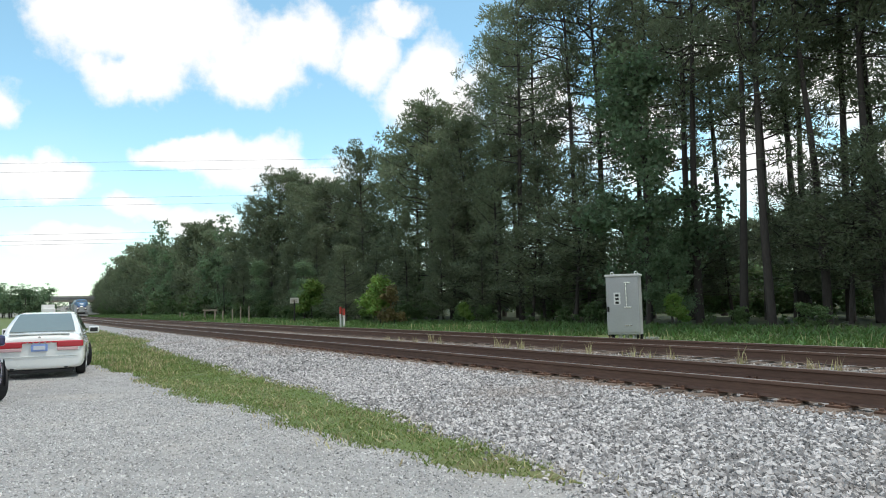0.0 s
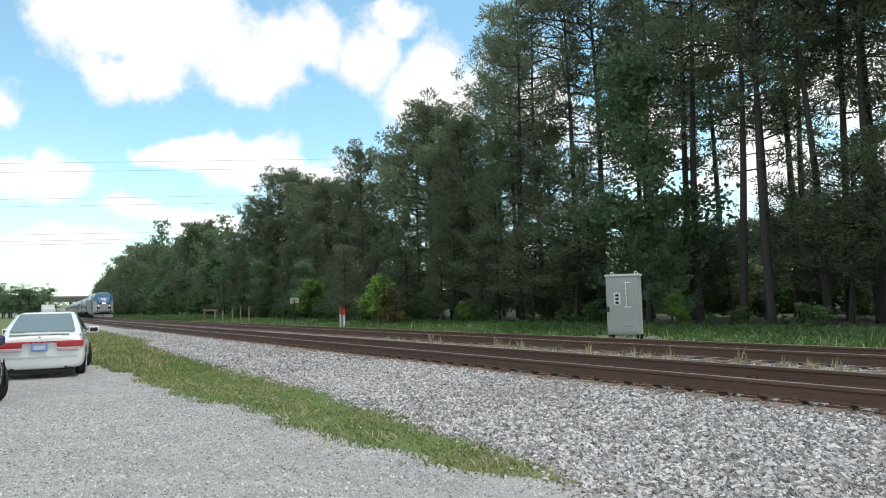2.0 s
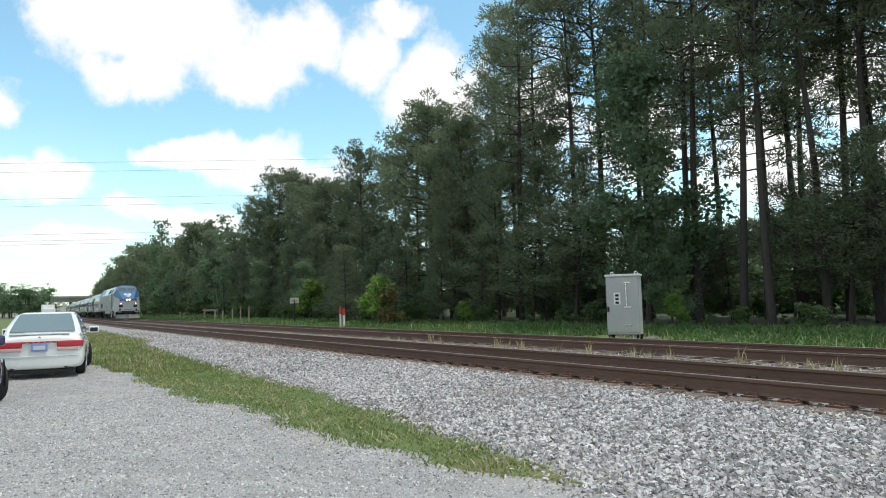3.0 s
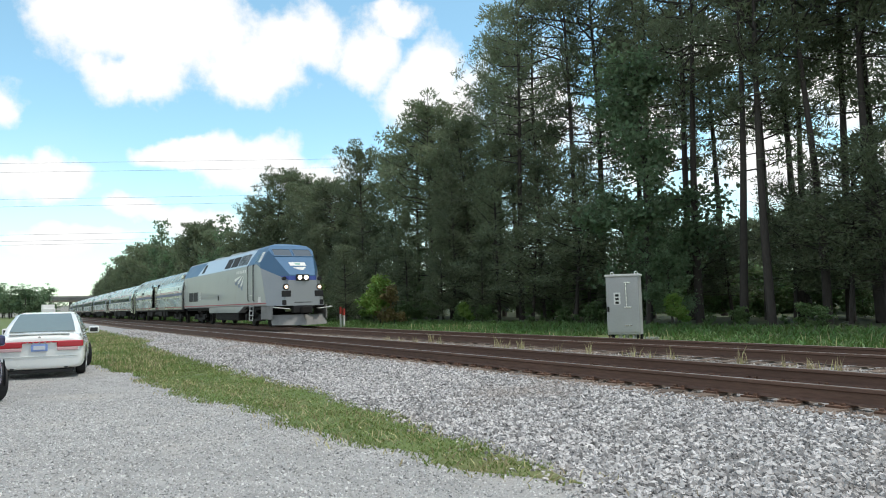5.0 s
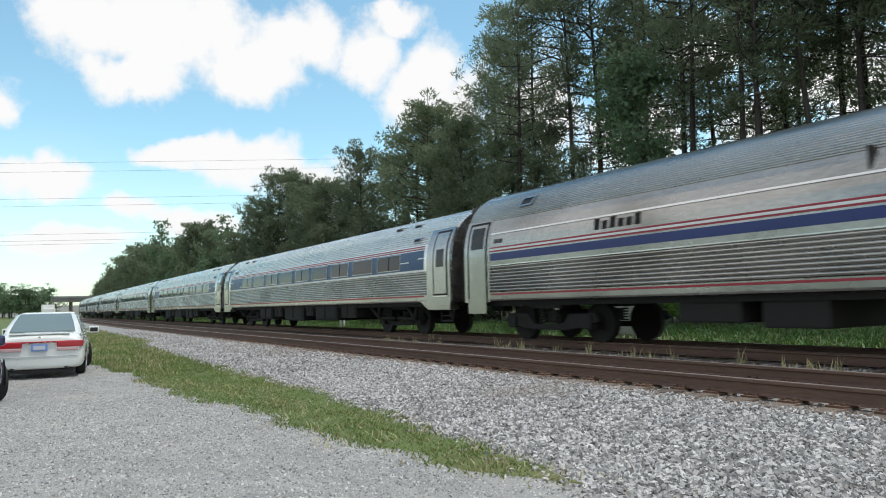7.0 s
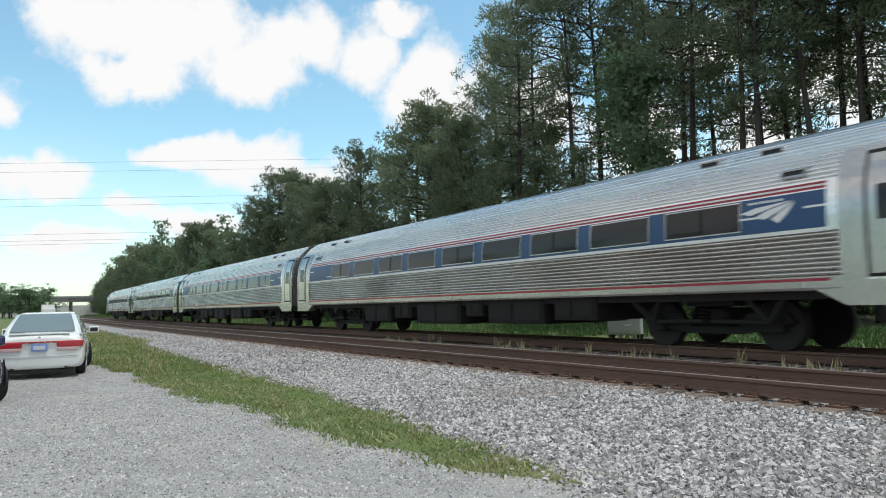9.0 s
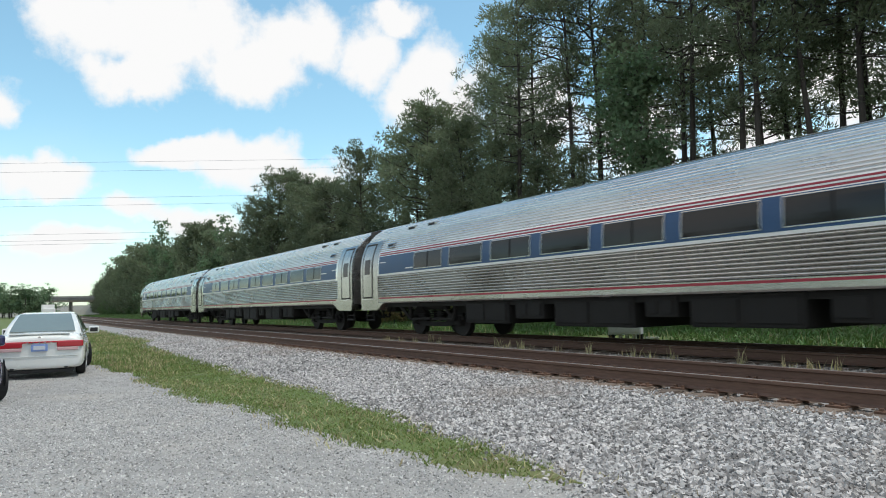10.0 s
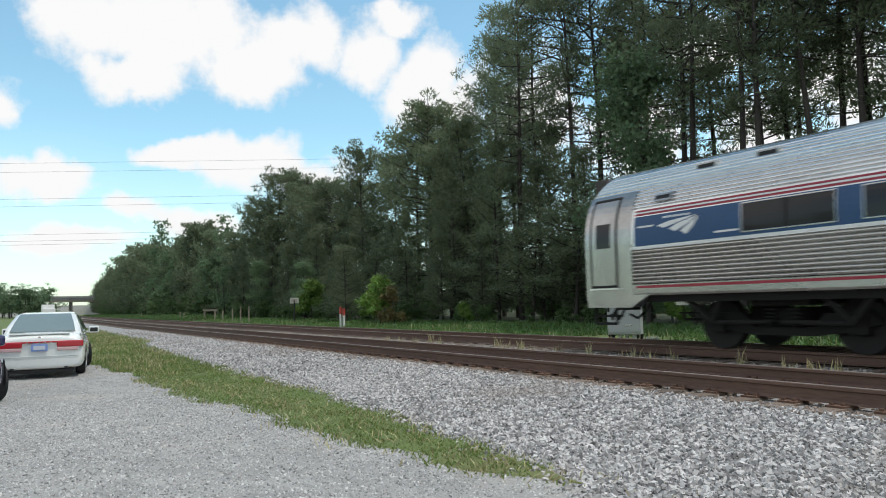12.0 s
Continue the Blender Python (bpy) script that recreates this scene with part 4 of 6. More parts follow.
def stones(name, places, sizes, shape, material, label, category):
    base, tri = shape
    n, k = len(places), len(base)
    v = base[None] * RNG.uniform(0.65, 1.2, (n, k, 1)) + RNG.normal(0, 0.12, (n, k, 3))
    v *= np.stack([RNG.uniform(0.8, 1.35, n), RNG.uniform(0.7, 1.0, n), RNG.uniform(0.5, 0.85, n)], 1)[:, None]
    v = np.einsum("nij,nkj->nki", turned(n), v) * sizes[:, None, None] + places[:, None]
    f = tri[None] + (np.arange(n) * k)[:, None, None]
    ob = arrays(name, v.reshape(-1, 3), f.reshape(-1, 3), material)
    return tagged(ob, label, category, kind="stuff")


def sow(n, x0, x1, y0, y1, keep=None):
    x, y = RNG.uniform(x0, x1, n), RNG.uniform(y0, y1, n)
    if keep is not None:
        k = np.array([keep(a, b) for a, b in zip(x, y)])
        x, y = x[k], y[k]
    z = np.array([ground_height(a, b) for a, b in zip(x, y)])
    return np.stack([x, y + np.array([bend(a) for a in x]), z], 1)


def bed(x, y):
    return y > toe_line(x) + RNG.normal(0, 0.12)


# ballast between the tracks, coloured darker to stand in for the train's shadow
M_MIDSTONE = mat("shade_toned_ballast", (0.29, 0.265, 0.24), 0.95, 0, 0.15, 8, 50, 0, island=0.6)


def lay_stones():
    p = sow(52000, -14, -2.0, 3.4, 7.1, bed)
    stones("ballast_stones", p + (0, 0, 0.006), RNG.uniform(0.012, 0.034, len(p)), CUBE, M_STONE, "loose angular pale grey railway ballast", "ballast")
    p = sow(28000, -50, -14, 3.9, 7.1, bed)
    stones("ballast_stones", p + (0, 0, 0.008), RNG.uniform(0.022, 0.046, len(p)), OCTA, M_STONE, "loose angular pale grey railway ballast", "ballast")
    p = sow(12000, -36, -2, 9.3, 11.4)
    stones("ballast_stones", p + (0, 0, 0.0), RNG.uniform(0.025, 0.05, len(p)), OCTA, M_MIDSTONE, "grey ballast between the two tracks, darkened for the train's shadow", "ballast")
    for y0, y1 in ((7.3, 9.2), (11.5, 13.7)):
        p = sow(7000, -40, -2, y0, y1)
        stones("ballast_stones", p + (0, 0, -0.005), RNG.uniform(0.02, 0.042, len(p)), OCTA, M_RUSTSTONE, "rust-stained brown ballast inside the track", "ballast")
    p = sow(4500, -30, -1, 6.8, 7.4)
    stones("ballast_stones", p + (0, 0, 0.004), RNG.uniform(0.02, 0.042, len(p)), OCTA, M_RUSTSTONE, "rust-stained ballast along the rail", "ballast")
    p = sow(50000, -13, -3.8, -0.3, 4.2, lambda x, y: x * x + y * y > 18 and y < grass_low(x) + 0.5 + RNG.normal(0, 0.2))
    stones("gravel_chips", p, RNG.uniform(0.006, 0.015, len(p)) * RNG.choice([0.8, 1, 1.5], len(p)), OCTA, M_CHIP, "fine pale crushed gravel of the lot", "gravel")
    p = sow(16000, -30, -12, -1.0, 3.4, lambda x, y: y < grass_low(x) + RNG.normal(0, 0.15))
    stones("gravel_chips", p, RNG.uniform(0.008, 0.02, len(p)), OCTA, M_CHIP, "fine pale crushed gravel of the lot", "gravel")


lay_stones()


def lay_ties():
    bm = box(bmesh.new(), -0.115, 0.115, -1.30, 1.30, -0.16, 0.0, 0.012)
    first = bm
    me = bpy.data.meshes.new("tie")
    first.to_mesh(me)
    first.free()
    me.materials.append(M_TIE)
    pm = bpy.data.meshes.new("tie_plate")
    bm = boxes((-0.10, 0.10, -0.19, 0.19, 0.0, 0.022))
    for sx in (-0.06, 0.06):
        for sy in (-0.13, 0.13):
            box(bm, sx - 0.018, sx + 0.018, sy - 0.018, sy + 0.018, 0.02, 0.05)
    bm.to_mesh(pm)
    bm.free()
    pm.materials.append(M_PLATE)
    rnd = random.Random(3)
    for y, thing, count in ((NEAR_Y, TRACK_NEAR, 130), (FAR_Y, TRACK_FAR, 100)):
        for i in range(count):
            x = 1.0 - i * 0.52 + rnd.uniform(-0.03, 0.03)
            t = new("tie", me)
            t.parent = thing
            t.matrix_basis = along(x, y + rnd.uniform(-0.05, 0.05), RAIL_Z - 0.202 + rnd.uniform(-0.008, 0.004), rnd.uniform(-1.5, 1.5))
            if i < 60 and thing is TRACK_NEAR:
                for s in (-1, 1):
                    q = new("tie_plate", pm)
                    q.parent = t
                    q.matrix_basis = pose(0, s * GAUGE / 2, 0)
        # the ties farther off, too small to tell apart
        vs, fs = [], []
        for i in range(260):
            x = 1.0 - (count + i) * 0.52
            b = len(vs)
            yy = y + bend(x)
            for dz in (-0.16, 0.0):
                vs += [(x - 0.11, yy - 1.3, RAIL_Z - 0.205 + dz), (x + 0.11, yy - 1.3, RAIL_Z - 0.205 + dz), (x + 0.11, yy + 1.3, RAIL_Z - 0.205 + dz), (x - 0.11, yy + 1.3, RAIL_Z - 0.205 + dz)]
            fs += [(b + 4, b + 5, b + 6, b + 7), (b, b + 1, b + 5, b + 4), (b + 1, b + 2, b + 6, b + 5), (b + 3, b, b + 4, b + 7)]
        far = raw("distant_ties", vs, fs, M_TIE, thing)
        tagged(far, kind="stuff")


lay_ties()


# ---- grass ----
def blades(name, places, heights, material, label, width=0.008, lean=0.45):
    n = len(places)
    a = RNG.uniform(0, 6.283, n)
    side = np.stack([np.cos(a), np.sin(a), np.zeros(n)], 1) * (width * RNG.uniform(0.7, 1.6, n))[:, None]
    tip = np.stack([RNG.normal(0, lean, n), RNG.normal(0, lean, n), np.ones(n)], 1) * heights[:, None]
    mid = tip * np.array([0.35, 0.35, 0.6])
    v = np.stack([places - side, places + side, places + mid + side * 0.8, places + tip, places + mid - side * 0.8], 1)
    b = (np.arange(n) * 5)[:, None]
    f = np.concatenate([np.array([[0, 1, 2]]) + b, np.array([[0, 2, 4]]) + b, np.array([[4, 2, 3]]) + b])
    ob = arrays(name, v.reshape(-1, 3), f, material)
    return tagged(ob, label, "grass", kind="stuff")


def patchy(x, y, s=0.9, cut=0.0):
    return noise.noise(Vector((x * s, y * s * 1.6, 5.0))) > cut - 0.35 * RNG.random()


def strip(x, y):
    lo, hi = grass_low(x), toe_line(x)
    return lo - 0.1 < y < hi + 0.05 and RNG.random() < min(1.0, 0.25 + 2.2 * min(y - lo + 0.1, hi + 0.05 - y))


def lay_grass():
    p = sow(70000, -24, -3.6, 2.0, 4.7, lambda x, y: strip(x, y) and patchy(x, y, 0.8, -0.5))
    blades("grass", p, RNG.uniform(0.015, 0.05, len(p)), M_BLADE, "short green grass strip between gravel and ballast", 0.007, 0.6)
    p = sow(12000, -26, -3.2, 2.0, 4.9, lambda x, y: strip(x, y) and patchy(x, y, 0.6, 0.12) or (grass_low(x) - 0.3 < y < grass_low(x) + 0.25 and RNG.random() < 0.22))
    blades("dry_grass", p, RNG.uniform(0.03, 0.09, len(p)), M_STRAW, "dry straw-coloured grass in the strip", 0.006, 0.8)
    p = sow(46000, -70, -17, 1.2, 6.0, lambda x, y: grass_low(x) - 0.1 < y < toe_line(x) + 0.1)
    blades("grass", p, RNG.uniform(0.03, 0.12, len(p)), M_BLADE, "taller green grass beside the ballast", 0.010, 0.5)
    p = sow(16000, -70, -18, 1.2, 6.0, lambda x, y: grass_low(x) < y < toe_line(x) and patchy(x, y, 0.5, 0.1))
    blades("dry_grass", p, RNG.uniform(0.05, 0.16, len(p)), M_STRAW, "tall dry grass beside the ballast", 0.012, 0.3)
    p = sow(36000, -75, 2, 14.2, 21.5, lambda x, y: RNG.random() < 0.3 + 0.7 * min(1, (y - 14.2) / 2) and not (-17.4 < x < -13.6 and y < 17.0))
    blades("grass", p, RNG.uniform(0.06, 0.24, len(p)), M_VERGE, "lush green grass of the verge before the woods", 0.022, 0.7)
    p = sow(900, -75, 2, 14.0, 17.5, lambda x, y: patchy(x, y, 0.35, 0.2))
    blades("dry_grass", p, RNG.uniform(0.15, 0.42, len(p)), M_STRAW, "tall pale seed grass on the verge", 0.008, 0.2)
    p = sow(26000, -230, -75, 14.2, 22)
    blades("grass", p, RNG.uniform(0.2, 0.6, len(p)), M_VERGE, "green grass along the distant verge", 0.05, 0.4)
    # weeds standing up in the ballast between the rails
    spots = sow(26, -20, -3, 9.2, 11.2)
    p = np.repeat(spots, 16, 0) + RNG.normal(0, 0.05, (26 * 16, 3)) * (1, 1, 0)
    blades("weeds", p, RNG.uniform(0.10, 0.38, len(p)), M_STRAW, "dry weeds standing between the tracks", 0.008, 0.22)
    spots = sow(10, -26, -9, 4.0, 4.6)
    p = np.repeat(spots, 30, 0) + RNG.normal(0, 0.10, (10 * 30, 3)) * (1, 1, 0)
    blades("weeds", p, RNG.uniform(0.05, 0.16, len(p)), M_BLADE, "small green weeds at the ballast's foot", 0.008, 0.5)


M_VERGE = leafy("verge_blade", (0.085, 0.155, 0.04), 0.6, 0.35)
lay_grass()

# ---- woods ----
M_BARK = mat("pine_bark", (0.052, 0.045, 0.040), 0.95, 0, 0.4, 2, 14, 0.8, stretch=(1, 1, 0.3))
M_NEEDLE = leafy("pine_needles", (0.155, 0.19, 0.11), 0.5, 0.5)
M_LEAF = leafy("broad_leaves", (0.15, 0.225, 0.12), 0.5, 0.5)
M_YOUNG = leafy("young_leaves", (0.15, 0.25, 0.05), 0.5, 0.4)
M_SHRUB = leafy("shrub_leaves", (0.115, 0.18, 0.07), 0.6, 0.45)
M_RUSSET = leafy("russet_leaves", (0.17, 0.14, 0.055), 0.5, 0.3)


def limb(bm, pts, radii, seg):
    rings = []
    for i, (p, r) in enumerate(zip(pts, radii)):
        d = (pts[min(i + 1, len(pts) - 1)] - pts[max(i - 1, 0)]).normalized()
        u = d.orthogonal().normalized()
        w = d.cross(u)
        rings.append([bm.verts.new(p + (u * math.cos(k * math.tau / seg) + w * math.sin(k * math.tau / seg)) * r) for k in range(seg)])
    for a, b in zip(rings, rings[1:]):
        # match the nearest corners so that the skin does not twist
        off = min(range(seg), key=lambda o: sum((a[k].co - b[(k + o) % seg].co).length for k in range(seg)))
        for k in range(seg):
            bm.faces.new((a[k], a[(k + 1) % seg], b[(k + 1 + off) % seg], b[(k + off) % seg]))


def tufts(centres, spread, per, length, width, droop=0.0, rng=None):
    """Leaf sprays: per small leaves round every centre."""
    n = len(centres)
    c = np.repeat(centres, per, 0) + rng.normal(0, 1, (n * per, 3)) * spread
    d = rng.normal(0, 1, (n * per, 3))
    d[:, 2] = d[:, 2] * 0.7 + 0.15 - droop
    d /= np.linalg.norm(d, axis=1)[:, None]
    s = np.cross(d, rng.normal(0, 1, (n * per, 3)))
    s /= np.linalg.norm(s, axis=1)[:, None] + 1e-6
    L_ = length * rng.uniform(0.6, 1.3, (n * per, 1))
    W_ = width * rng.uniform(0.6, 1.3, (n * per, 1))
    v = np.stack([c - d * L_ * 0.5, c + s * W_, c + d * L_ * 0.5, c - s * W_], 1)
    f = np.arange(n * per * 4).reshape(-1, 4)
    return v.reshape(-1, 3), f


def pads(centres, radii, per, length, width, rng):
    """Pine foliage: flattened pads of short needle bundles that point out and up from every centre."""
    n = len(centres)
    u = rng.normal(0, 1, (n * per, 3))
    u /= np.linalg.norm(u, axis=1)[:, None]
    r = np.repeat(radii, per)[:, None] * rng.uniform(0.25, 1.0, (n * per, 1)) ** 0.6
    c = np.repeat(centres, per, 0) + u * r * (1.0, 1.0, 0.55)
    d = u * 0.8 + rng.normal(0, 0.6, (n * per, 3)) + (0, 0, 0.35)
    d /= np.linalg.norm(d, axis=1)[:, None]
    s = np.cross(d, rng.normal(0, 1, (n * per, 3)))
    s /= np.linalg.norm(s, axis=1)[:, None] + 1e-6
    L_ = length * rng.uniform(0.6, 1.3, (n * per, 1))
    W_ = width * rng.uniform(0.7, 1.3, (n * per, 1))
    v = np.stack([c - s * W_, c + s * W_, c + d * L_], 1)
    return v.reshape(-1, 3), np.arange(n * per * 3).reshape(-1, 3)


def make_pine(seed, height, bare, reach, label, form="oval", step=0.42, per=26, needle=0.2, wide=0.03):
    """A pine: tapering, slightly bent trunk, limbs that end in flattened pads of needles with gaps between."""
    rnd, rng = random.Random(seed), np.random.default_rng(seed)
    tree = group_of("pine_tree", label, "tree", group="pines of the woods")
    bm = bmesh.new()
    ph = rnd.uniform(0, 6)
    bow = rnd.uniform(0.1, 0.4)

    def spine(z):
        return Vector((bow * math.sin(z * 0.22 + ph) - bow * math.sin(ph), bow * math.cos(z * 0.18 + ph) - bow * math.cos(ph), z))
    zs = [height * k / 9 for k in range(10)]
    r0 = 0.0082 * height + 0.03
    limb(bm, [spine(z) for z in zs], [r0 * (1 - 0.88 * z / height) for z in zs], 8)
    centres, radii = [], []
    z = height * bare
    while z < height * 0.97:
        u = (z / height - bare) / (1 - bare)
        if form == "oval":
            fill = math.sqrt(max(0.02, 1 - ((u - 0.42) / 0.60) ** 2))
        elif form == "round":
            fill = math.sqrt(max(0.02, 1 - ((u - 0.34) / 0.70) ** 2))
        else:
            fill = (1.04 - u) ** 0.65
        a0 = rnd.uniform(0, math.tau)
        for k in range(rnd.choice((2, 2, 3))):
            a = a0 + k * 2.3 + rnd.uniform(-0.5, 0.5)
            L_ = reach * fill * rnd.uniform(0.55, 1.12)
            rise = rnd.uniform(-0.12, 0.25) + 0.55 * u
            p0 = spine(z)
            d = Vector((math.cos(a), math.sin(a), rise))
            p1 = p0 + d * L_ * 0.55 + Vector((0, 0, rnd.uniform(-0.15, 0.05) * L_))
            p2 = p0 + d * L_ + Vector((rnd.uniform(-.2, .2), rnd.uniform(-.2, .2), rnd.uniform(0.0, 0.3)))
            rr = 0.022 * L_ ** 0.7 + 0.008
            limb(bm, [p0, p1, p2], [rr, rr * 0.6, rr * 0.2], 4)
            side = Vector((-math.sin(a), math.cos(a), 0))
            for f in (0.55, 0.78, 1.0) if L_ > 1.1 else (0.6, 1.0):
                if rnd.random() < 0.2:
                    continue
                q = p1.lerp(p2, (f - 0.55) / 0.45) + side * rnd.gauss(0, 0.24) * L_ * (1.25 - f) + Vector((0, 0, rnd.uniform(0.0, 0.25)))
                centres.append(q)
                radii.append((0.36 + 0.13 * L_) * rnd.uniform(0.75, 1.25))
        z += rnd.uniform(0.6, 1.4) * step * height / 18
    for k in range(5):
        zb = height * rnd.uniform(bare * 0.5, bare)
        a = rnd.uniform(0, math.tau)
        p0 = spine(zb)
        L_ = rnd.uniform(0.4, 1.3)
        limb(bm, [p0, p0 + Vector((math.cos(a) * L_, math.sin(a) * L_, rnd.uniform(-0.2, 0.3)))], [0.02, 0.006], 3)
    top = spine(height)
    for _ in range(4):
        centres.append(top + Vector((rnd.gauss(0, .2), rnd.gauss(0, .2), rnd.uniform(-0.9, -0.1))))
        radii.append(0.45)
    part("trunk", bm, M_BARK, tree, "straight dark pine trunk with bare limbs", smooth=True)
    v, f = pads(np.array([tuple(c) for c in centres]), np.array(radii), per, needle, wide, rng)
    arrays("crown", v, f, M_NEEDLE, tree, "dark green needle pads with gaps")
    return tree


def make_broadleaf(seed, height, reach, leaves, material, name, label, category, base=0.12, group="broadleaf trees of the woods", leaf=0.15):
    """A broadleaf tree or shrub: forking stem, clumped crown of small leaves, uneven outline."""
    rnd, rng = random.Random(seed), np.random.default_rng(seed)
    tree = group_of(name, label, category, group=group)
    bm = bmesh.new()
    r0 = 0.011 * height + 0.012
    tip = Vector((rnd.uniform(-.4, .4), rnd.uniform(-.4, .4), height * 0.93))
    mid = Vector((rnd.uniform(-.2, .2), rnd.uniform(-.2, .2), height * 0.45))
    limb(bm, [Vector(), mid, tip], [r0, r0 * 0.6, r0 * 0.12], 7)
    ends = []
    for k in range(int(10 + height * 1.6)):
        u = rnd.uniform(base, 0.95)
        p0 = Vector().lerp(mid, u / 0.48) if u < 0.48 else mid.lerp(tip, (u - 0.48) / 0.48)
        a = k * 2.4 + rnd.uniform(-0.5, 0.5)
        L_ = reach * (1.12 - 0.75 * u) * rnd.uniform(0.55, 1.15)
        p1 = p0 + Vector((math.cos(a) * L_, math.sin(a) * L_, L_ * rnd.uniform(0.05, 0.7)))
        limb(bm, [p0, p0.lerp(p1, 0.5) + Vector((0, 0, 0.1 * L_)), p1], [r0 * 0.3, r0 * 0.2, r0 * 0.05], 4)
        ends.append((p0, p1, L_))
    part("trunk", bm, M_BARK, tree, smooth=True)
    c = []
    tot = sum(e[2] for e in ends)
    for p0, p1, L_ in ends:
        clumps = [(p0.lerp(p1, rnd.uniform(0.3, 1.1)) + Vector((rnd.gauss(0, .25), rnd.gauss(0, .25), rnd.gauss(0.0, .25))) * reach * 0.3, rnd.uniform(0.12, 0.30) * reach * 0.6) for _ in range(5)]
        for _ in range(int(leaves * L_ / tot)):
            q, w = rnd.choice(clumps)
            c.append((q.x + rnd.gauss(0, w), q.y + rnd.gauss(0, w), max(0.1, q.z + rnd.gauss(0, w * 0.7))))
    v, f = tufts(np.array(c), 0.05, 2, leaf * 1.3, leaf * 0.5, 0.1, rng)
    arrays("crown", v, f, material, tree, "clumped green leaves")
    return tree


def plant(master, x, y, turn, size, z=None, tall=1.0):
    yy = y + bend(x)
    zz = ground_height(x, min(y, 200)) - 0.05 if z is None else z
    return copy_thing(master, Matrix.LocRotScale((x, yy, zz), Euler((0, 0, turn)), (size, size, size * tall)))


def make_woods():
    rnd = random.Random(21)
    used = set()

    def stand(masters, nominal, rows, squat=(0.95, 1.05)):
        """Plants rows of (x, y, height); the first of each kind stands there itself."""
        for x, y, h in rows:
            m = rnd.choice(masters)
            size = h / nominal
            wide = size * rnd.uniform(*squat)
            place = Matrix.LocRotScale((x, y + bend(x), ground_height(x, min(y, 200)) - 0.05), Euler((0, 0, rnd.uniform(0, 6.28))), (wide, wide, size))
            if m.name in used:
                copy_thing(m, place)
            else:
                used.add(m.name)
                m.matrix_basis = place

    tall = [make_pine(31 + k, 20.0, b, 3.0, "tall dark green pine with a bare straight trunk", "oval", 0.52, 78, 0.25, 0.038) for k, b in enumerate((0.46, 0.52, 0.58))]
    deep = [make_pine(41 + k, 20.0, 0.34, 3.1, "tall full-crowned dark green pine", "oval", 0.50, 72, 0.25, 0.040) for k in range(2)]
    full = [make_pine(51 + k, 12.0, 0.10, 2.7, "bushy dark green pine, foliage to the ground", "cone", 0.42, 52, 0.24, 0.040) for k in range(3)]
    middle = [make_pine(61 + k, 8.0, 0.28, 2.3, "half-grown dark green pine among the tall trunks", "round", 0.50, 48, 0.22, 0.034) for k in range(3)]
    broad = [make_pine(121 + k, 17.0, 0.20, 4.1, "broad dark green pine with a rounded crown", "round", 0.38, 84, 0.30, 0.058) for k in range(3)]
    young_pine = [make_pine(131, 5.4, 0.04, 1.75, "young grey-green pine at the wood's edge", "cone", 0.7, 90, 0.16, 0.02)]
    far = [make_pine(101 + k, 15.0, 0.10, 4.0, "dark green pine far down the line", "round", 0.48, 27, 0.5, 0.12) for k in range(2)]
    leafs = [make_broadleaf(71 + k, 11.0, 2.9, 6500, M_LEAF, "broadleaf_tree", "slender green broadleaf tree at the wood's edge", "tree") for k in range(2)]
    plain = [make_broadleaf(151 + k, 11.0, 2.9, 1500, M_LEAF, "broadleaf_tree", "green broadleaf tree seen from afar", "tree", leaf=0.23) for k in range(2)]
    shrubs = [make_broadleaf(81 + k, 3.2, 1.5, 1300, M_SHRUB, "shrub", "dense dark green shrub under the pines", "shrub", 0.05, "shrubs of the woods", 0.18) for k in range(3)]
    dim = [make_broadleaf(141 + k, 3.2, 1.6, 700, M_SHRUB, "shrub", "dark shrub deep in the woods", "shrub", 0.05, "shrubs of the woods", 0.22) for k in range(2)]
    young = [make_broadleaf(91, 3.2, 1.15, 2400, M_YOUNG, "sapling", "yellow-green sapling at the wood's edge", "sapling", 0.08, "saplings", 0.13)]
    russet = [make_broadleaf(93, 2.0, 0.8, 900, M_RUSSET, "sapling", "russet-leaved sapling at the wood's edge", "sapling", 0.08, "saplings", 0.12)]

    # tall pines, their trunks bare for half their height
    stand(tall, 20.0, ((-32.0, 25, 19.8), (-28.6, 26, 20.2), (-19.4, 24.5, 18.5), (-17.0, 24, 18.2), (-15.5, 23.5, 17.8), (-17.7, 29, 19.5), (-19.2, 32, 20.0),
                       (-14.3, 25, 18.6), (-14.8, 27.4, 19.0), (-13.0, 26, 18.4), (-11.3, 25, 18.0), (-25.3, 34, 22.0), (-9.0, 26, 18.5), (-6.0, 25, 19.0), (-12.2, 30, 19.5)))
    stand(deep, 20.0, ((-34.8, 29, 21.0), (-28.1, 27.5, 20.8), (-28.5, 31, 22.0), (-26.0, 29, 21.2), (-41.8, 31, 18.5), (-22.2, 27.5, 19.5), (-3.0, 27, 19.5), (-37.5, 29.0, 18.0), (-14.2, 29.0, 18.5), (-11.9, 27.2, 17.5), (-9.4, 28.5, 18.0), (-18.6, 28.0, 18.6)))
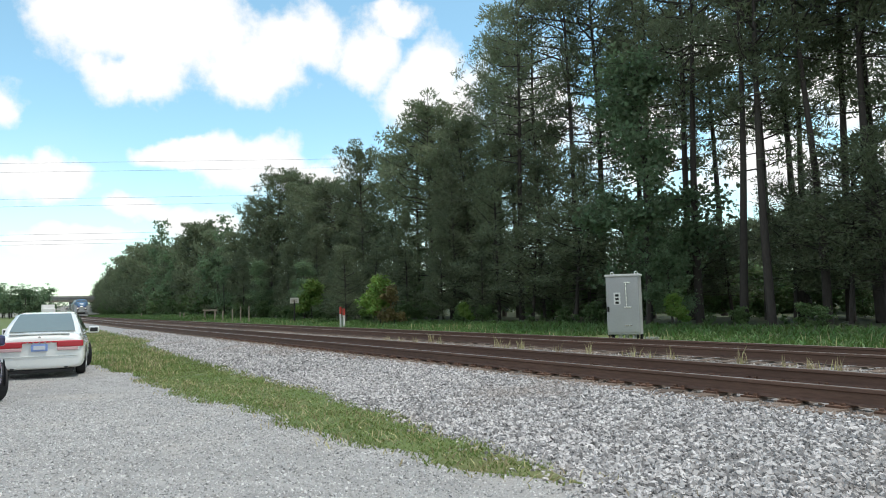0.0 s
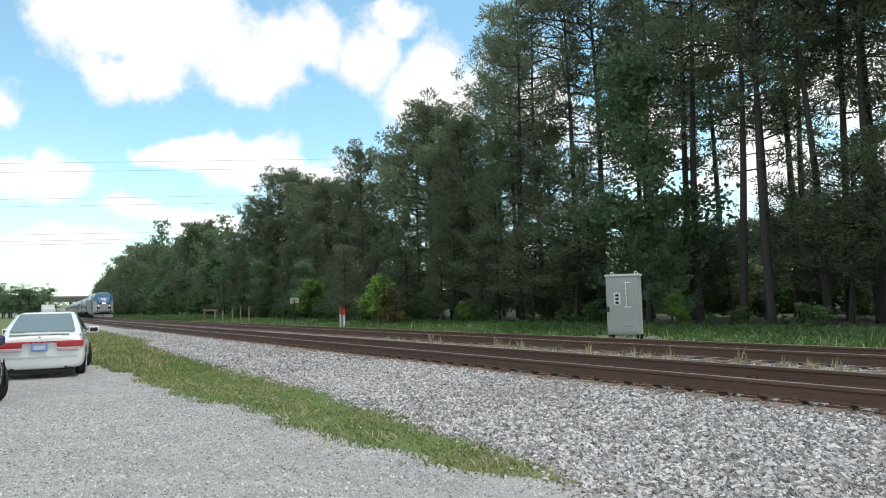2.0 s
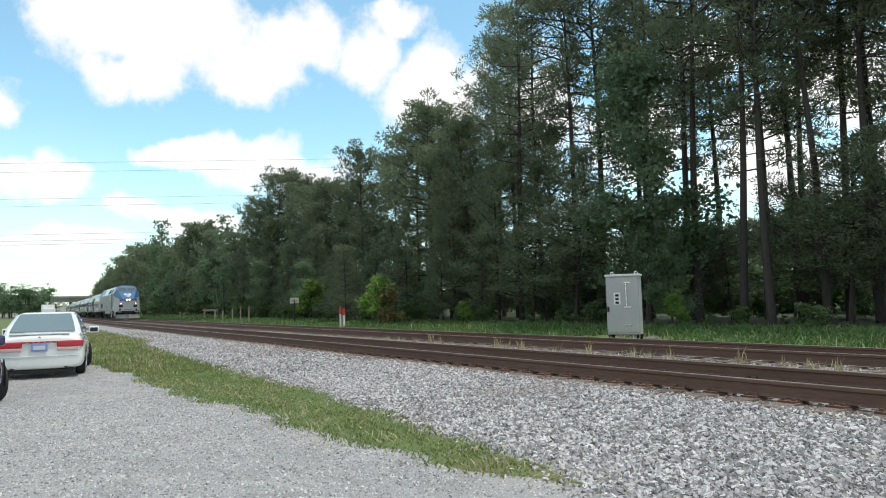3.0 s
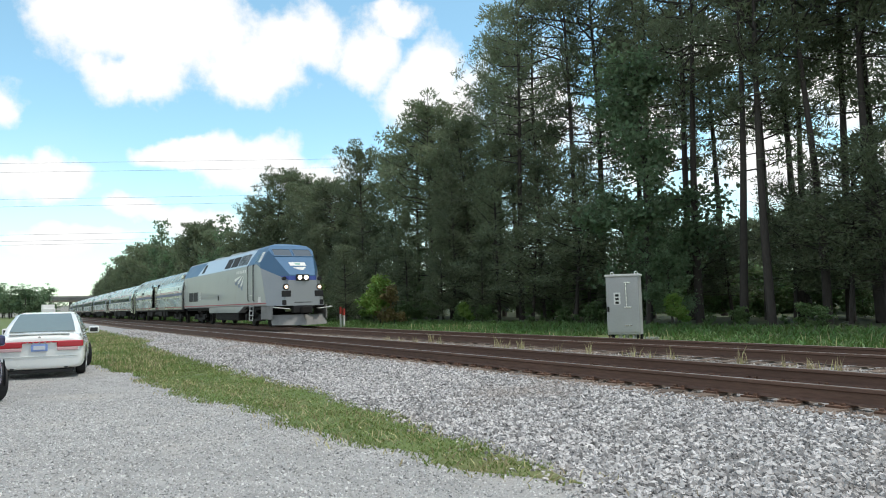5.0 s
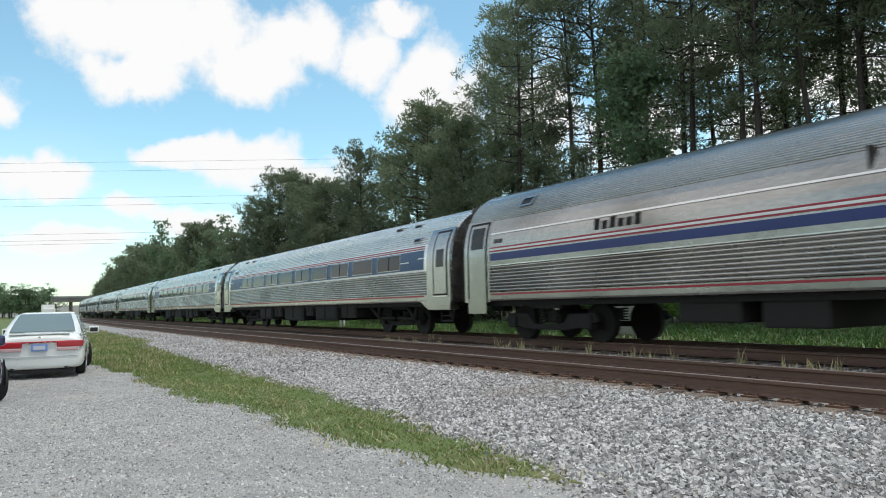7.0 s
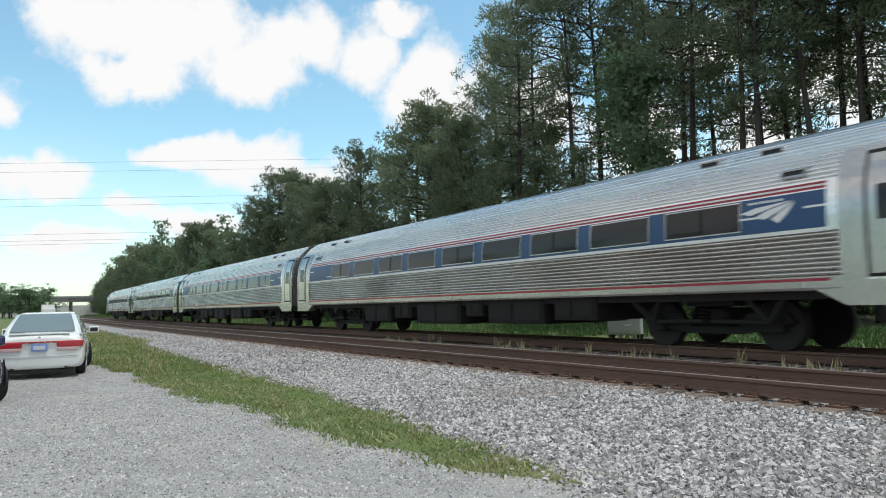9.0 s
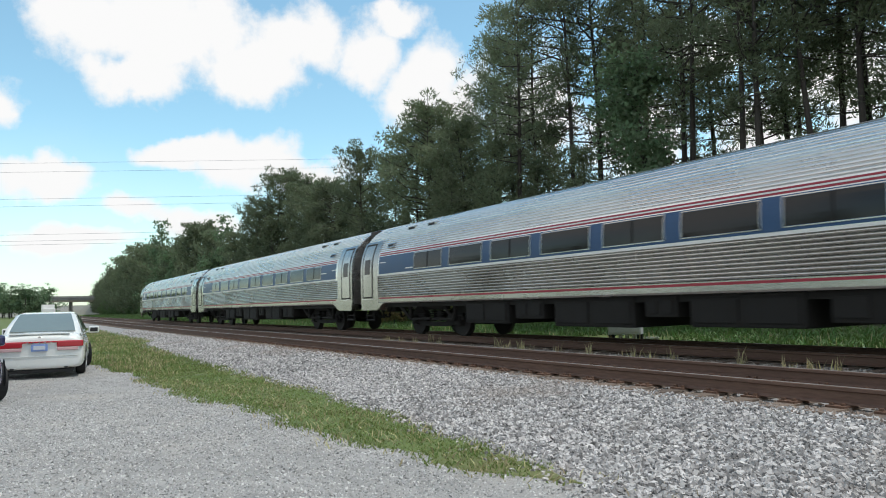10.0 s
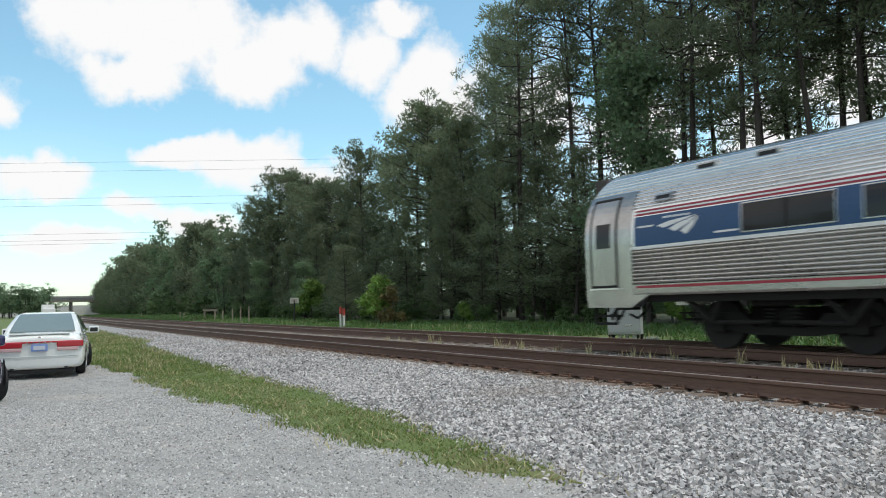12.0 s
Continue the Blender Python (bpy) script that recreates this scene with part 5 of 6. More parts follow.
    # half-grown pines that fill in between and behind the trunks
    stand(middle, 8.0, ((-16.8, 27, 5.6), (-15.2, 26.5, 6.4), (-13.5, 25, 6.2), (-12.0, 24.5, 5.2), (-20.4, 28, 5.4), (-20.9, 26.5, 6.2), (-11.0, 25, 6.6),
                        (-25.3, 27, 7.4), (-16.6, 31, 6.4), (-29.2, 23.5, 6.4), (-26.4, 24.0, 7.4), (-9.5, 24.5, 6.4), (-23.5, 25.5, 6.4), (-14.6, 30, 6.8), (-18.0, 33.5, 7.0)), (1.1, 1.3))
    stand(full, 12.0, ((-37.7, 25.5, 12.8), (-32.8, 24, 10.6), (-30.0, 25, 10.0), (-27.0, 25.5, 10.2), (-36.9, 23.5, 9.0), (-34.6, 24.8, 9.5), (-41.9, 23, 8.0), (-45.0, 23.8, 9.2), (-48.1, 23.5, 8.4), (-52.0, 24, 9.0),
                       (-55.8, 23.8, 7.8), (-59.8, 23.5, 8.6), (-63.0, 24.2, 9.4), (-66.0, 23, 8.0), (-70.0, 24, 9.8), (-76.1, 24.2, 10.0), (-82.0, 23, 8.6), (-87.0, 24, 9.6), (-93.0, 24.2, 9.0), (-100.0, 24, 9.0), (-106.5, 23, 8.4),
                       (-36.6, 22.5, 6.2), (-32.4, 22.5, 5.2), (-39.6, 25.0, 10.5)))
    # broad crowns that make the skyline down the line
    stand(broad, 17.0, ((-43.1, 26, 15.4), (-48.1, 27.5, 15.2), (-41.4, 27.5, 14.3), (-53.1, 27.8, 16.2), (-78.8, 26, 18.2), (-73.6, 27.5, 16.8), (-65.7, 26.5, 14.6), (-83.9, 25.4, 15.6),
                        (-65.7, 29.5, 12.6), (-92.1, 25, 13.0), (-59.5, 28.0, 13.6), (-69.5, 27.0, 15.2), (-62.0, 26.4, 13.8), (-77.0, 28.5, 17.2), (-88.0, 28.5, 14.5), (-37.0, 31.5, 14.0), (-46.0, 32, 14.0)), (0.88, 1.02))
    stand(broad[:1], 17.0, ((-55.0, 26, 17.4),), (0.78, 0.80))
    stand(leafs, 11.0, ((-20.3, 22.5, 11.6), (-18.7, 22, 4.0), (-55.9, 20.8, 4.8), (-44.4, 23, 6.4), (-73.6, 22.5, 5.9), (-22.0, 23.0, 6.0)), (1.0, 1.1))
    stand(plain, 11.0, ((-99.8, 24.5, 15.0), (-136.1, 24, 14.6), (-152.4, 25, 15.0), (-87.2, 22, 6.0), (-147.0, 24, 9.0), (-130, 23.4, 9.0)), (0.8, 1.0))
    stand(far, 15.0, ((-120.7, 25, 14.8), (-135.1, 26.5, 14.0), (-119.5, 27, 15.2), (-160.1, 25, 14.6), (-112, 26, 13.0), (-127, 25.5, 13.6), (-143, 26, 13.4)), (0.9, 1.1))
    stand(far, 15.0, [(-168 - i * 7.0, 25 + rnd.uniform(-1, 2), (17.6 - 0.022 * i * 7) * rnd.uniform(0.86, 1.02)) for i in range(38)], (0.9, 1.2))
    stand(far, 15.0, [(-96 - i * 6.2, 29 + rnd.uniform(-1, 2), rnd.uniform(9.5, 12.0)) for i in range(18)], (1.0, 1.2))
    stand(young_pine, 5.4, ((-45.0, 19.8, 5.3), (-47.4, 21.0, 4.2), (-40.6, 20.4, 3.2)))
    stand(young, 3.2, ((-37.8, 18.9, 3.0), (-40.2, 19.6, 2.6), (-53.5, 20.6, 3.6), (-31.0, 20.4, 1.3), (-17.4, 20.6, 1.4)))
    stand(russet, 2.0, ((-36.6, 19.2, 2.2),))
    # the understorey: shrubs along the edge, darker ones deep in the wood
    stand(shrubs, 3.2, [(-1 - i * 1.75 + rnd.uniform(-0.8, 0.8), rnd.uniform(20.8, 23.5), rnd.uniform(1.0, 2.3) if i < 16 else rnd.uniform(1.6, 3.4)) for i in range(46)])
    stand(shrubs, 3.2, [(1 - i * 1.7 + rnd.uniform(-0.8, 0.8), rnd.uniform(26.5, 32), rnd.uniform(2.0, 3.8)) for i in range(18)])
    stand(dim, 3.2, [(-28 - i * 2.0 + rnd.uniform(-0.8, 0.8), rnd.uniform(26.5, 36), rnd.uniform(2.6, 4.2)) for i in range(36)])
    stand(far, 15.0, [(-1 - i * 2.2 + rnd.uniform(-1, 1), rnd.uniform(38, 58), rnd.uniform(5.0, 7.4)) for i in range(32)], (1.1, 1.4))
    stand(dim, 3.2, [(-84 - i * 4.6 + rnd.uniform(-1, 1), rnd.uniform(22.5, 25), rnd.uniform(2.6, 4.2)) for i in range(44)])
    stand(far, 15.0, [(6 - i * 3.6 + rnd.uniform(-1, 1), rnd.uniform(62, 72), rnd.uniform(8.0, 10.5)) for i in range(23)], (1.1, 1.4))
    stand(dim, 3.2, [(2 - i * 1.9 + rnd.uniform(-0.6, 0.6), rnd.uniform(38, 50), rnd.uniform(2.6, 3.8)) for i in range(26)], (1.2, 1.5))
    # across the line, beyond the lot
    for i in range(44):
        x = -262 - rnd.uniform(0, 60)
        copy_thing(rnd.choice(plain), Matrix.LocRotScale((x, 13.0 - 48 * (i / 44) + rnd.uniform(-1, 1), 0), Euler((0, 0, rnd.uniform(0, 6))), (rnd.uniform(1.0, 1.4),) * 2 + (rnd.uniform(0.66, 0.95),)))
    # unseen trees behind the lot on the camera's side, added to darken steel reflections
    for i in range(18):
        x = 40 - i * 9.0 + rnd.uniform(-1, 1)
        copy_thing(rnd.choice(plain), Matrix.LocRotScale((x, rnd.uniform(-62, -46), -0.05), Euler((0, 0, rnd.uniform(0, 6))), (1.3, 1.3, rnd.uniform(0.9, 1.2))))
    for i in range(10):
        plant(shrubs[i % 3], -75 - i * 8, -6 - i * 0.4, i, 1.0, 0.0)


make_woods()

# ---- parked cars ----
M_CARWHITE = mat("white_car_paint", (0.78, 0.79, 0.76), 0.25, 0, 0.04, 1.5, 20, coat=0.7)
M_CARBLUE = mat("dark_blue_car_paint", (0.03, 0.03, 0.09), 0.25, 0, 0.06, 1.5, 20, coat=0.8)
# pale green base colour stands in for the sky mirrored in the panes
M_CARGLASS = glass("sky_toned_car_glass", (0.17, 0.21, 0.20), 0.04, 1.0, 0.6)
M_TYRE = mat("tyre_rubber", (0.022, 0.022, 0.023), 0.85, 0, 0.3, 6, 60)
M_TRIM = mat("black_car_trim", (0.025, 0.025, 0.025), 0.7, 0, 0.2, 5, 50)
M_TAIL = mat("red_tail_lens", (0.45, 0.02, 0.03), 0.15, 0, 0.1, 5, 50, coat=0.6)
M_REVERSE = mat("pale_pink_lens", (0.65, 0.42, 0.42), 0.15, 0, 0.1, 5, 50, coat=0.6)
M_CHROME = mat("chrome", (0.7, 0.7, 0.7), 0.15, 1.0, 0.05)
M_RIM = mat("silver_rim_paint", (0.35, 0.35, 0.36), 0.5, 0.2, 0.1)
M_PLATEBLUE = mat("plate_blue", (0.22, 0.32, 0.62), 0.5, 0, 0.25, 12, 40)
M_PALE = mat("plate_pale", (0.6, 0.63, 0.68), 0.5)


def make_car(name, label, paint, m, group, mirror=1.05):
    car = group_of(name, label, "car", m @ Matrix.Diagonal((1.0, 0.96, 1.0, 1.0)), group)
    # origin: ground under the rear bumper; +x forwards, +y to its left
    stations = [(0.0, 0.84, 0.28, 0.86), (0.012, 0.87, 0.25, 0.90), (0.05, 0.90, 0.22, 0.95), (0.16, 0.925, 0.20, 1.005), (0.2, 0.93, 0.20, 1.01), (0.45, 0.935, 0.19, 1.03), (1.0, 0.94, 0.19, 1.02), (1.6, 0.94, 0.19, 0.97), (3.4, 0.94, 0.19, 0.95),
                (3.8, 0.92, 0.19, 0.96), (4.4, 0.89, 0.20, 0.84), (4.72, 0.80, 0.24, 0.72), (4.85, 0.60, 0.34, 0.60)]

    def ring(i, x):
        _, w, lo, hi = stations[i]
        h = [(w * 0.80, lo), (w * 0.96, lo + 0.05), (w, lo + 0.22 * (hi - lo) + 0.04), (w, 0.56 * hi + 0.05), (w * 0.965, 0.80 * hi), (w * 0.89, hi - 0.06), (w * 0.76, hi - 0.006), (w * 0.3, hi + 0.015)]
        return full_ring(h)
    bm = shell([s[0] for s in stations], ring)
    ob = part("body", bm, paint, car, smooth=True)
    ob.modifiers.new("round", "SUBSURF").levels = 1
    ob.modifiers["round"].render_levels = 2
    # roof and pillars
    g = [(0.72, 0.80, 0.99), (1.05, 0.77, 1.18), (1.60, 0.66, 1.435), (1.75, 0.635, 1.455), (2.4, 0.64, 1.475), (2.85, 0.64, 1.45), (3.0, 0.655, 1.42), (3.85, 0.80, 0.95)]
    bm = bmesh.new()
    rings = [[bm.verts.new(v) for v in ((x, -0.86, 0.90), (x, -w - (1.46 - z) * 0.05, z - 0.02), (x, -w * 0.85, z + 0.012), (x, 0, z + 0.013), (x, w * 0.85, z + 0.012), (x, w + (1.46 - z) * 0.05, z - 0.02), (x, 0.86, 0.90))] for x, w, z in g]
    for a, b in zip(rings, rings[1:]):
        for j in range(6):
            bm.faces.new((a[j], b[j], b[j + 1], a[j + 1]))
    bmesh.ops.recalc_face_normals(bm, faces=bm.faces)
    part("cabin", bm, paint, car, smooth=True)

    def pane(nm, pts, material=M_CARGLASS):
        b2 = bmesh.new()
        f_ = b2.faces.new([b2.verts.new(p_) for p_ in pts])
        r = bmesh.ops.extrude_face_region(b2, geom=[f_])
        f_.normal_update()
        bmesh.ops.translate(b2, verts=[v for v in r["geom"] if isinstance(v, bmesh.types.BMVert)], vec=f_.normal * 0.016)
        bmesh.ops.recalc_face_normals(b2, faces=b2.faces)
        return part(nm, b2, material, car)
    pane("rear_window", [(0.74, -0.70, 1.035), (0.74, 0.70, 1.035), (1.10, 0.645, 1.232), (1.52, 0.56, 1.435), (1.52, -0.56, 1.435), (1.10, -0.645, 1.232)])
    pane("windscreen", [(3.80, 0.72, 1.01), (3.80, -0.72, 1.01), (3.06, -0.56, 1.43), (3.06, 0.56, 1.43)])
    for s in (-1, 1):
        pane("side_window", [(1.25, s * 0.865, 1.0), (2.25, s * 0.865, 1.0), (2.25, s * 0.685, 1.40), (1.75, s * 0.685, 1.39)])
        pane("side_window", [(2.33, s * 0.865, 1.0), (3.55, s * 0.865, 1.0), (2.98, s * 0.69, 1.38), (2.33, s * 0.685, 1.40)])
        tl = part("tail_light", boxes((-0.03, 0.22, s * 0.63 - 0.28, s * 0.63 + 0.28, 0.70, 0.84), bevel=0.03), M_TAIL, car, "red tail light")
        part("reversing_lens", boxes((-0.034, 0.2, s * 0.58 - 0.22, s * 0.58 + 0.22, 0.625, 0.70), bevel=0.015), M_REVERSE, tl)
        part("exhaust", rod(bmesh.new(), (0.02, s * 0.55, 0.255), (0.3, s * 0.55, 0.255), 0.042, 16), M_TRIM, car, "round exhaust outlet")
        mr = part("wing_mirror", box(bmesh.new(), 3.25, 3.42, s * mirror - 0.14, s * mirror + 0.14, 0.90, 1.09, 0.05), paint, car, "door mirror")
        part("mirror_glass", boxes((3.238, 3.255, s * mirror - 0.095, s * mirror + 0.095, 0.945, 1.05)), M_TRIM, mr)
        part("mirror_arm", boxes((3.3, 3.37, min(s * 0.86, s * 0.96), max(s * 0.86, s * 0.96), 0.92, 0.97)), paint, mr)
        for x, steer in ((1.02, 0), (3.80, 14)):
            w = group_of("wheel", "", "")
            w.parent = car
            w.matrix_basis = pose(x, s * 0.825, 0.325, 0, 0, steer)
            bm = bmesh.new()
            rod(bm, (0, -0.105, 0), (0, 0.105, 0), 0.325, 28)
            bmesh.ops.bevel(bm, geom=[e for e in bm.edges if len(e.link_faces) == 2 and max(len(f.verts) for f in e.link_faces) > 10], offset=0.03, segments=2, affect="EDGES")
            part("tyre", bm, M_TYRE, w)
            bm = rod(bmesh.new(), (0, s * 0.09, 0), (0, s * 0.115, 0), 0.22, 20)
            for k in range(5):
                a = k * math.tau / 5
                rod(bm, (0, s * 0.118, 0), (0.2 * math.cos(a), s * 0.118, 0.2 * math.sin(a)), 0.02, 6)
            part("rim", bm, M_RIM, w)
            bm = bmesh.new()
            arc = [(0.37 * math.cos(t), 0.37 * math.sin(t)) for t in np.linspace(-0.15, math.pi + 0.15, 13)]
            vs = [bm.verts.new((x + px, s * 0.945, 0.325 + pz)) for px, pz in arc] + [bm.verts.new((x, s * 0.945, 0.22))]
            bm.faces.new(vs)
            part("wheel_arch", bm, M_TRIM, car)
    part("light_strip", boxes((-0.03, 0.1, -0.36, 0.36, 0.80, 0.838), bevel=0.008), M_TAIL, car, "thin red strip between the tail lights")
    for k in range(5):
        y = -0.24 + 0.12 * k
        part("badge_letter", boxes((-0.036, -0.028, y - 0.02, y + 0.02, 0.80, 0.822)), M_CHROME, car)
    plate = part("number_plate", boxes((-0.035, 0.02, -0.17, 0.17, 0.62, 0.775), bevel=0.006), M_PLATEBLUE, car, "blue and white number plate")
    part("plate_bar", boxes((-0.041, -0.033, -0.12, 0.12, 0.655, 0.74)), M_PALE, plate)
    part("bumper_crease", boxes((-0.012, 0.12, -0.80, 0.80, 0.50, 0.512), bevel=0.004), paint, car)
    part("valance", boxes((0.08, 0.5, -0.70, 0.70, 0.13, 0.205), bevel=0.02), M_TRIM, car)
    part("boot_emblem", rod(bmesh.new(), (0.02, 0, 0.90), (0.035, 0, 0.905), 0.045, 16), M_CHROME, car)
    part("trunk_lid_lip", boxes((0.05, 0.2, -0.62, 0.62, 0.985, 1.02), bevel=0.015), paint, car)
    return car


make_car("sedan", "white four-door sedan parked on the gravel lot", M_CARWHITE, pose(-18.3, 0.69, -0.06, 0, 0, 180 - 7), "parked cars")
make_car("sedan", "dark blue sedan parked beside the white one", M_CARBLUE, pose(-17.95, -1.22, -0.05, 0, 0, 5), "parked cars", 0.86)

# ---- signal cabinet by the track ----
M_CAB = mat("grey_cabinet_paint", (0.40, 0.405, 0.41), 0.45, 0.1, 0.1, 2, 30, spots=((0.30, 0.30, 0.29), 1.5, 0.6, 0.8))
# pale paint of posts and conduits; on the cabinet roof it paints in sunlight
M_CABTOP = mat("sunlit_top_pale_paint", (0.62, 0.62, 0.60), 0.5, 0, 0.1)
M_CONCRETE = mat("concrete", (0.24, 0.237, 0.23), 0.9, 0, 0.15, 1, 20, 0.2)
M_WOOD = mat("weathered_post_wood", (0.27, 0.23, 0.18), 0.9, 0, 0.3, 3, 30, 0.3, stretch=(1, 1, 0.2))
M_REDCAP = mat("red_marker_paint", (0.42, 0.05, 0.035), 0.5, 0, 0.15)
M_SIGN = mat("worn_sign_board", (0.50, 0.47, 0.42), 0.7, 0, 0.2, 4, 30)
M_WIRE = mat("overhead_wire", (0.22, 0.25, 0.30), 0.6, 0.3, 0.1)


def make_cabinet():
    c = group_of("signal_cabinet", "grey steel trackside signal cabinet on short legs", "cabinet", pose(-15.45, 16.1, 0.19, 0, 0, 33))
    part("body", box(bmesh.new(), -0.49, 0.49, -0.36, 0.10, 0.16, 1.90, 0.015), M_CAB, c)
    part("roof", box(bmesh.new(), -0.52, 0.52, -0.40, 0.14, 1.90, 1.97, 0.02), M_CABTOP, c, "overhanging roof, coloured paler for the sun on it")
    d = part("door", box(bmesh.new(), -0.46, 0.46, -0.385, -0.36, 0.22, 1.85, 0.008), M_CAB, c, "closed grey door")
    part("label_plate", boxes((-0.26, -0.06, -0.392, -0.385, 1.06, 1.42)), M_WHITE, d, "white label")
    for k in range(3):
        part("label_bar", boxes((-0.21, -0.11, -0.396, -0.392, 1.08 + k * 0.11, 1.15 + k * 0.11)), M_UNDER, d)
    part("door_handle", pipe([(0.12, -0.385, 0.98), (0.12, -0.43, 0.98), (0.12, -0.43, 1.72), (0.12, -0.385, 1.72)], 0.014), M_CHROME, d, "long latch bar")
    for z in (0.42, 0.96, 1.70):
        part("hinge_strap", boxes((0.04, 0.26, -0.40, -0.385, z, z + 0.035), bevel=0.004), M_CHROME, d)
    part("lock", boxes((-0.46, -0.40, -0.42, -0.385, 0.84, 1.0), bevel=0.01), M_UNDER, d)
    for x in (-0.36, 0.36):
        bm = bmesh.new()
        pts = [Vector((x + 0.05 * math.cos(a), 0, 2.01 + 0.05 * math.sin(a))) for a in np.linspace(0, math.tau, 11)]
        for a, b in zip(pts, pts[1:]):
            rod(bm, a, b, 0.014, 6)
        part("lifting_eye", bm, M_CHROME, c)
    for x in (-0.42, 0.42):
        for y in (-0.3, 0.08):
            part("leg", boxes((x - 0.05, x + 0.05, y - 0.05, y + 0.05, -0.22, 0.16)), M_UNDER, c)
    for x in (-0.15, 0.05, 0.26):
        part("conduit", rod(bmesh.new(), (x, -0.15, -0.22), (x, -0.15, 0.17), 0.06, 12), M_CABTOP, c, "pale conduit pipe")
    part("side_tray", boxes((0.52, 0.95, -0.15, 0.1, 0.02, 0.07)), M_CAB, c)


make_cabinet()


def make_post(x, y, h, r, cap, label, square=False, lean=0.0):
    p = group_of("marker_post" if cap else "fence_post", label, "post", along(x, y, ground_height(x, y) - 0.05) @ pose(0, 0, 0, 0, lean, 0), "posts by the track")
    bm = bmesh.new()
    if square:
        box(bm, -r, r, -r, r, 0, h, 0.01)
    else:
        rod(bm, (0, 0, 0), (0, 0, h), r, 12, r * 0.92)
    part("shaft", bm, M_CABTOP if cap else M_WOOD, p)
    if cap:
        part("cap", rod(bmesh.new(), (0, 0, h * 0.70), (0, 0, h + 0.02), r * 1.12, 12), M_REDCAP, p, "red painted top")
    return p


make_post(-35.9, 15.5, 1.22, 0.055, True, "white marker post with a red top")
make_post(-35.72, 15.62, 1.12, 0.07, True, "grey marker post with a faded red top")
for x, y, h in ((-58.4, 16.9, 1.45), (-60.9, 16.9, 1.40), (-63.6, 16.9, 1.25), (-67.0, 16.9, 1.1), (-70.2, 16.9, 1.15), (-86.9, 16.8, 1.0), (-84.6, 16.8, 0.9), (-117, 16.6, 0.9)):
    make_post(x, y, h, 0.06, False, "weathered wooden fence post on the verge")


def make_sign():
    s = group_of("track_sign", "small pale board sign on a dark post", "sign", along(-51.2, 18.3, 0.2))
    part("post", boxes((-0.05, 0.05, -0.05, 0.05, 0, 1.75)), M_UNDER, s)
    b = part("board", boxes((-0.04, 0.04, -0.32, 0.32, 1.50, 1.92), bevel=0.01), M_SIGN, s, "pale worn board")
    for k in range(2):
        part("writing_bar", boxes((0.04, 0.046, -0.22, 0.22, 1.58 + 0.14 * k, 1.65 + 0.14 * k)), M_WOOD, b)
    b.matrix_basis = pose(0, 0, 0, 0, 0, -32)


make_sign()


def make_trestle():
    h = group_of("timber_frame", "low weathered timber frame on the verge", "frame", along(-77.0, 18.0, 0.18, 60))
    for x in (-0.55, 0.55):
        part("leg", boxes((x - 0.08, x + 0.08, -0.08, 0.08, 0, 1.05), bevel=0.01), M_WOOD, h)
    part("beam", boxes((-0.75, 0.75, -0.1, 0.1, 1.05, 1.22), bevel=0.01), M_WOOD, h)


make_trestle()


# ---- road bridge, far vehicles, wires ----
def make_bridge():
    b = group_of("road_bridge", "distant grey concrete road bridge over the line", "bridge")
    part("deck", boxes((-352, -340, -60, 120, 6.7, 7.7)), M_CONCRETE, b)
    part("parapet", boxes((-340.0, -339.6, -60, 120, 7.7, 8.5)), M_CONCRETE, b)
    part("girder", boxes((-340.6, -340.05, -60, 120, 5.9, 6.7)), M_WOOD, b)
    for y in (2.0, 24.5, 46):
        part("pier", boxes((-348, -344, y - 0.6, y + 0.6, 0, 6.7)), M_CONCRETE, b)
    part("embankment", boxes((-420, -395, -20, 90, 0, 5.0)), M_PALEBANK, b, "pale bank beyond the bridge")


M_PALEBANK = mat("pale_bank", (0.50, 0.49, 0.47), 0.9, 0, 0.25, 0.15, 2)
make_bridge()


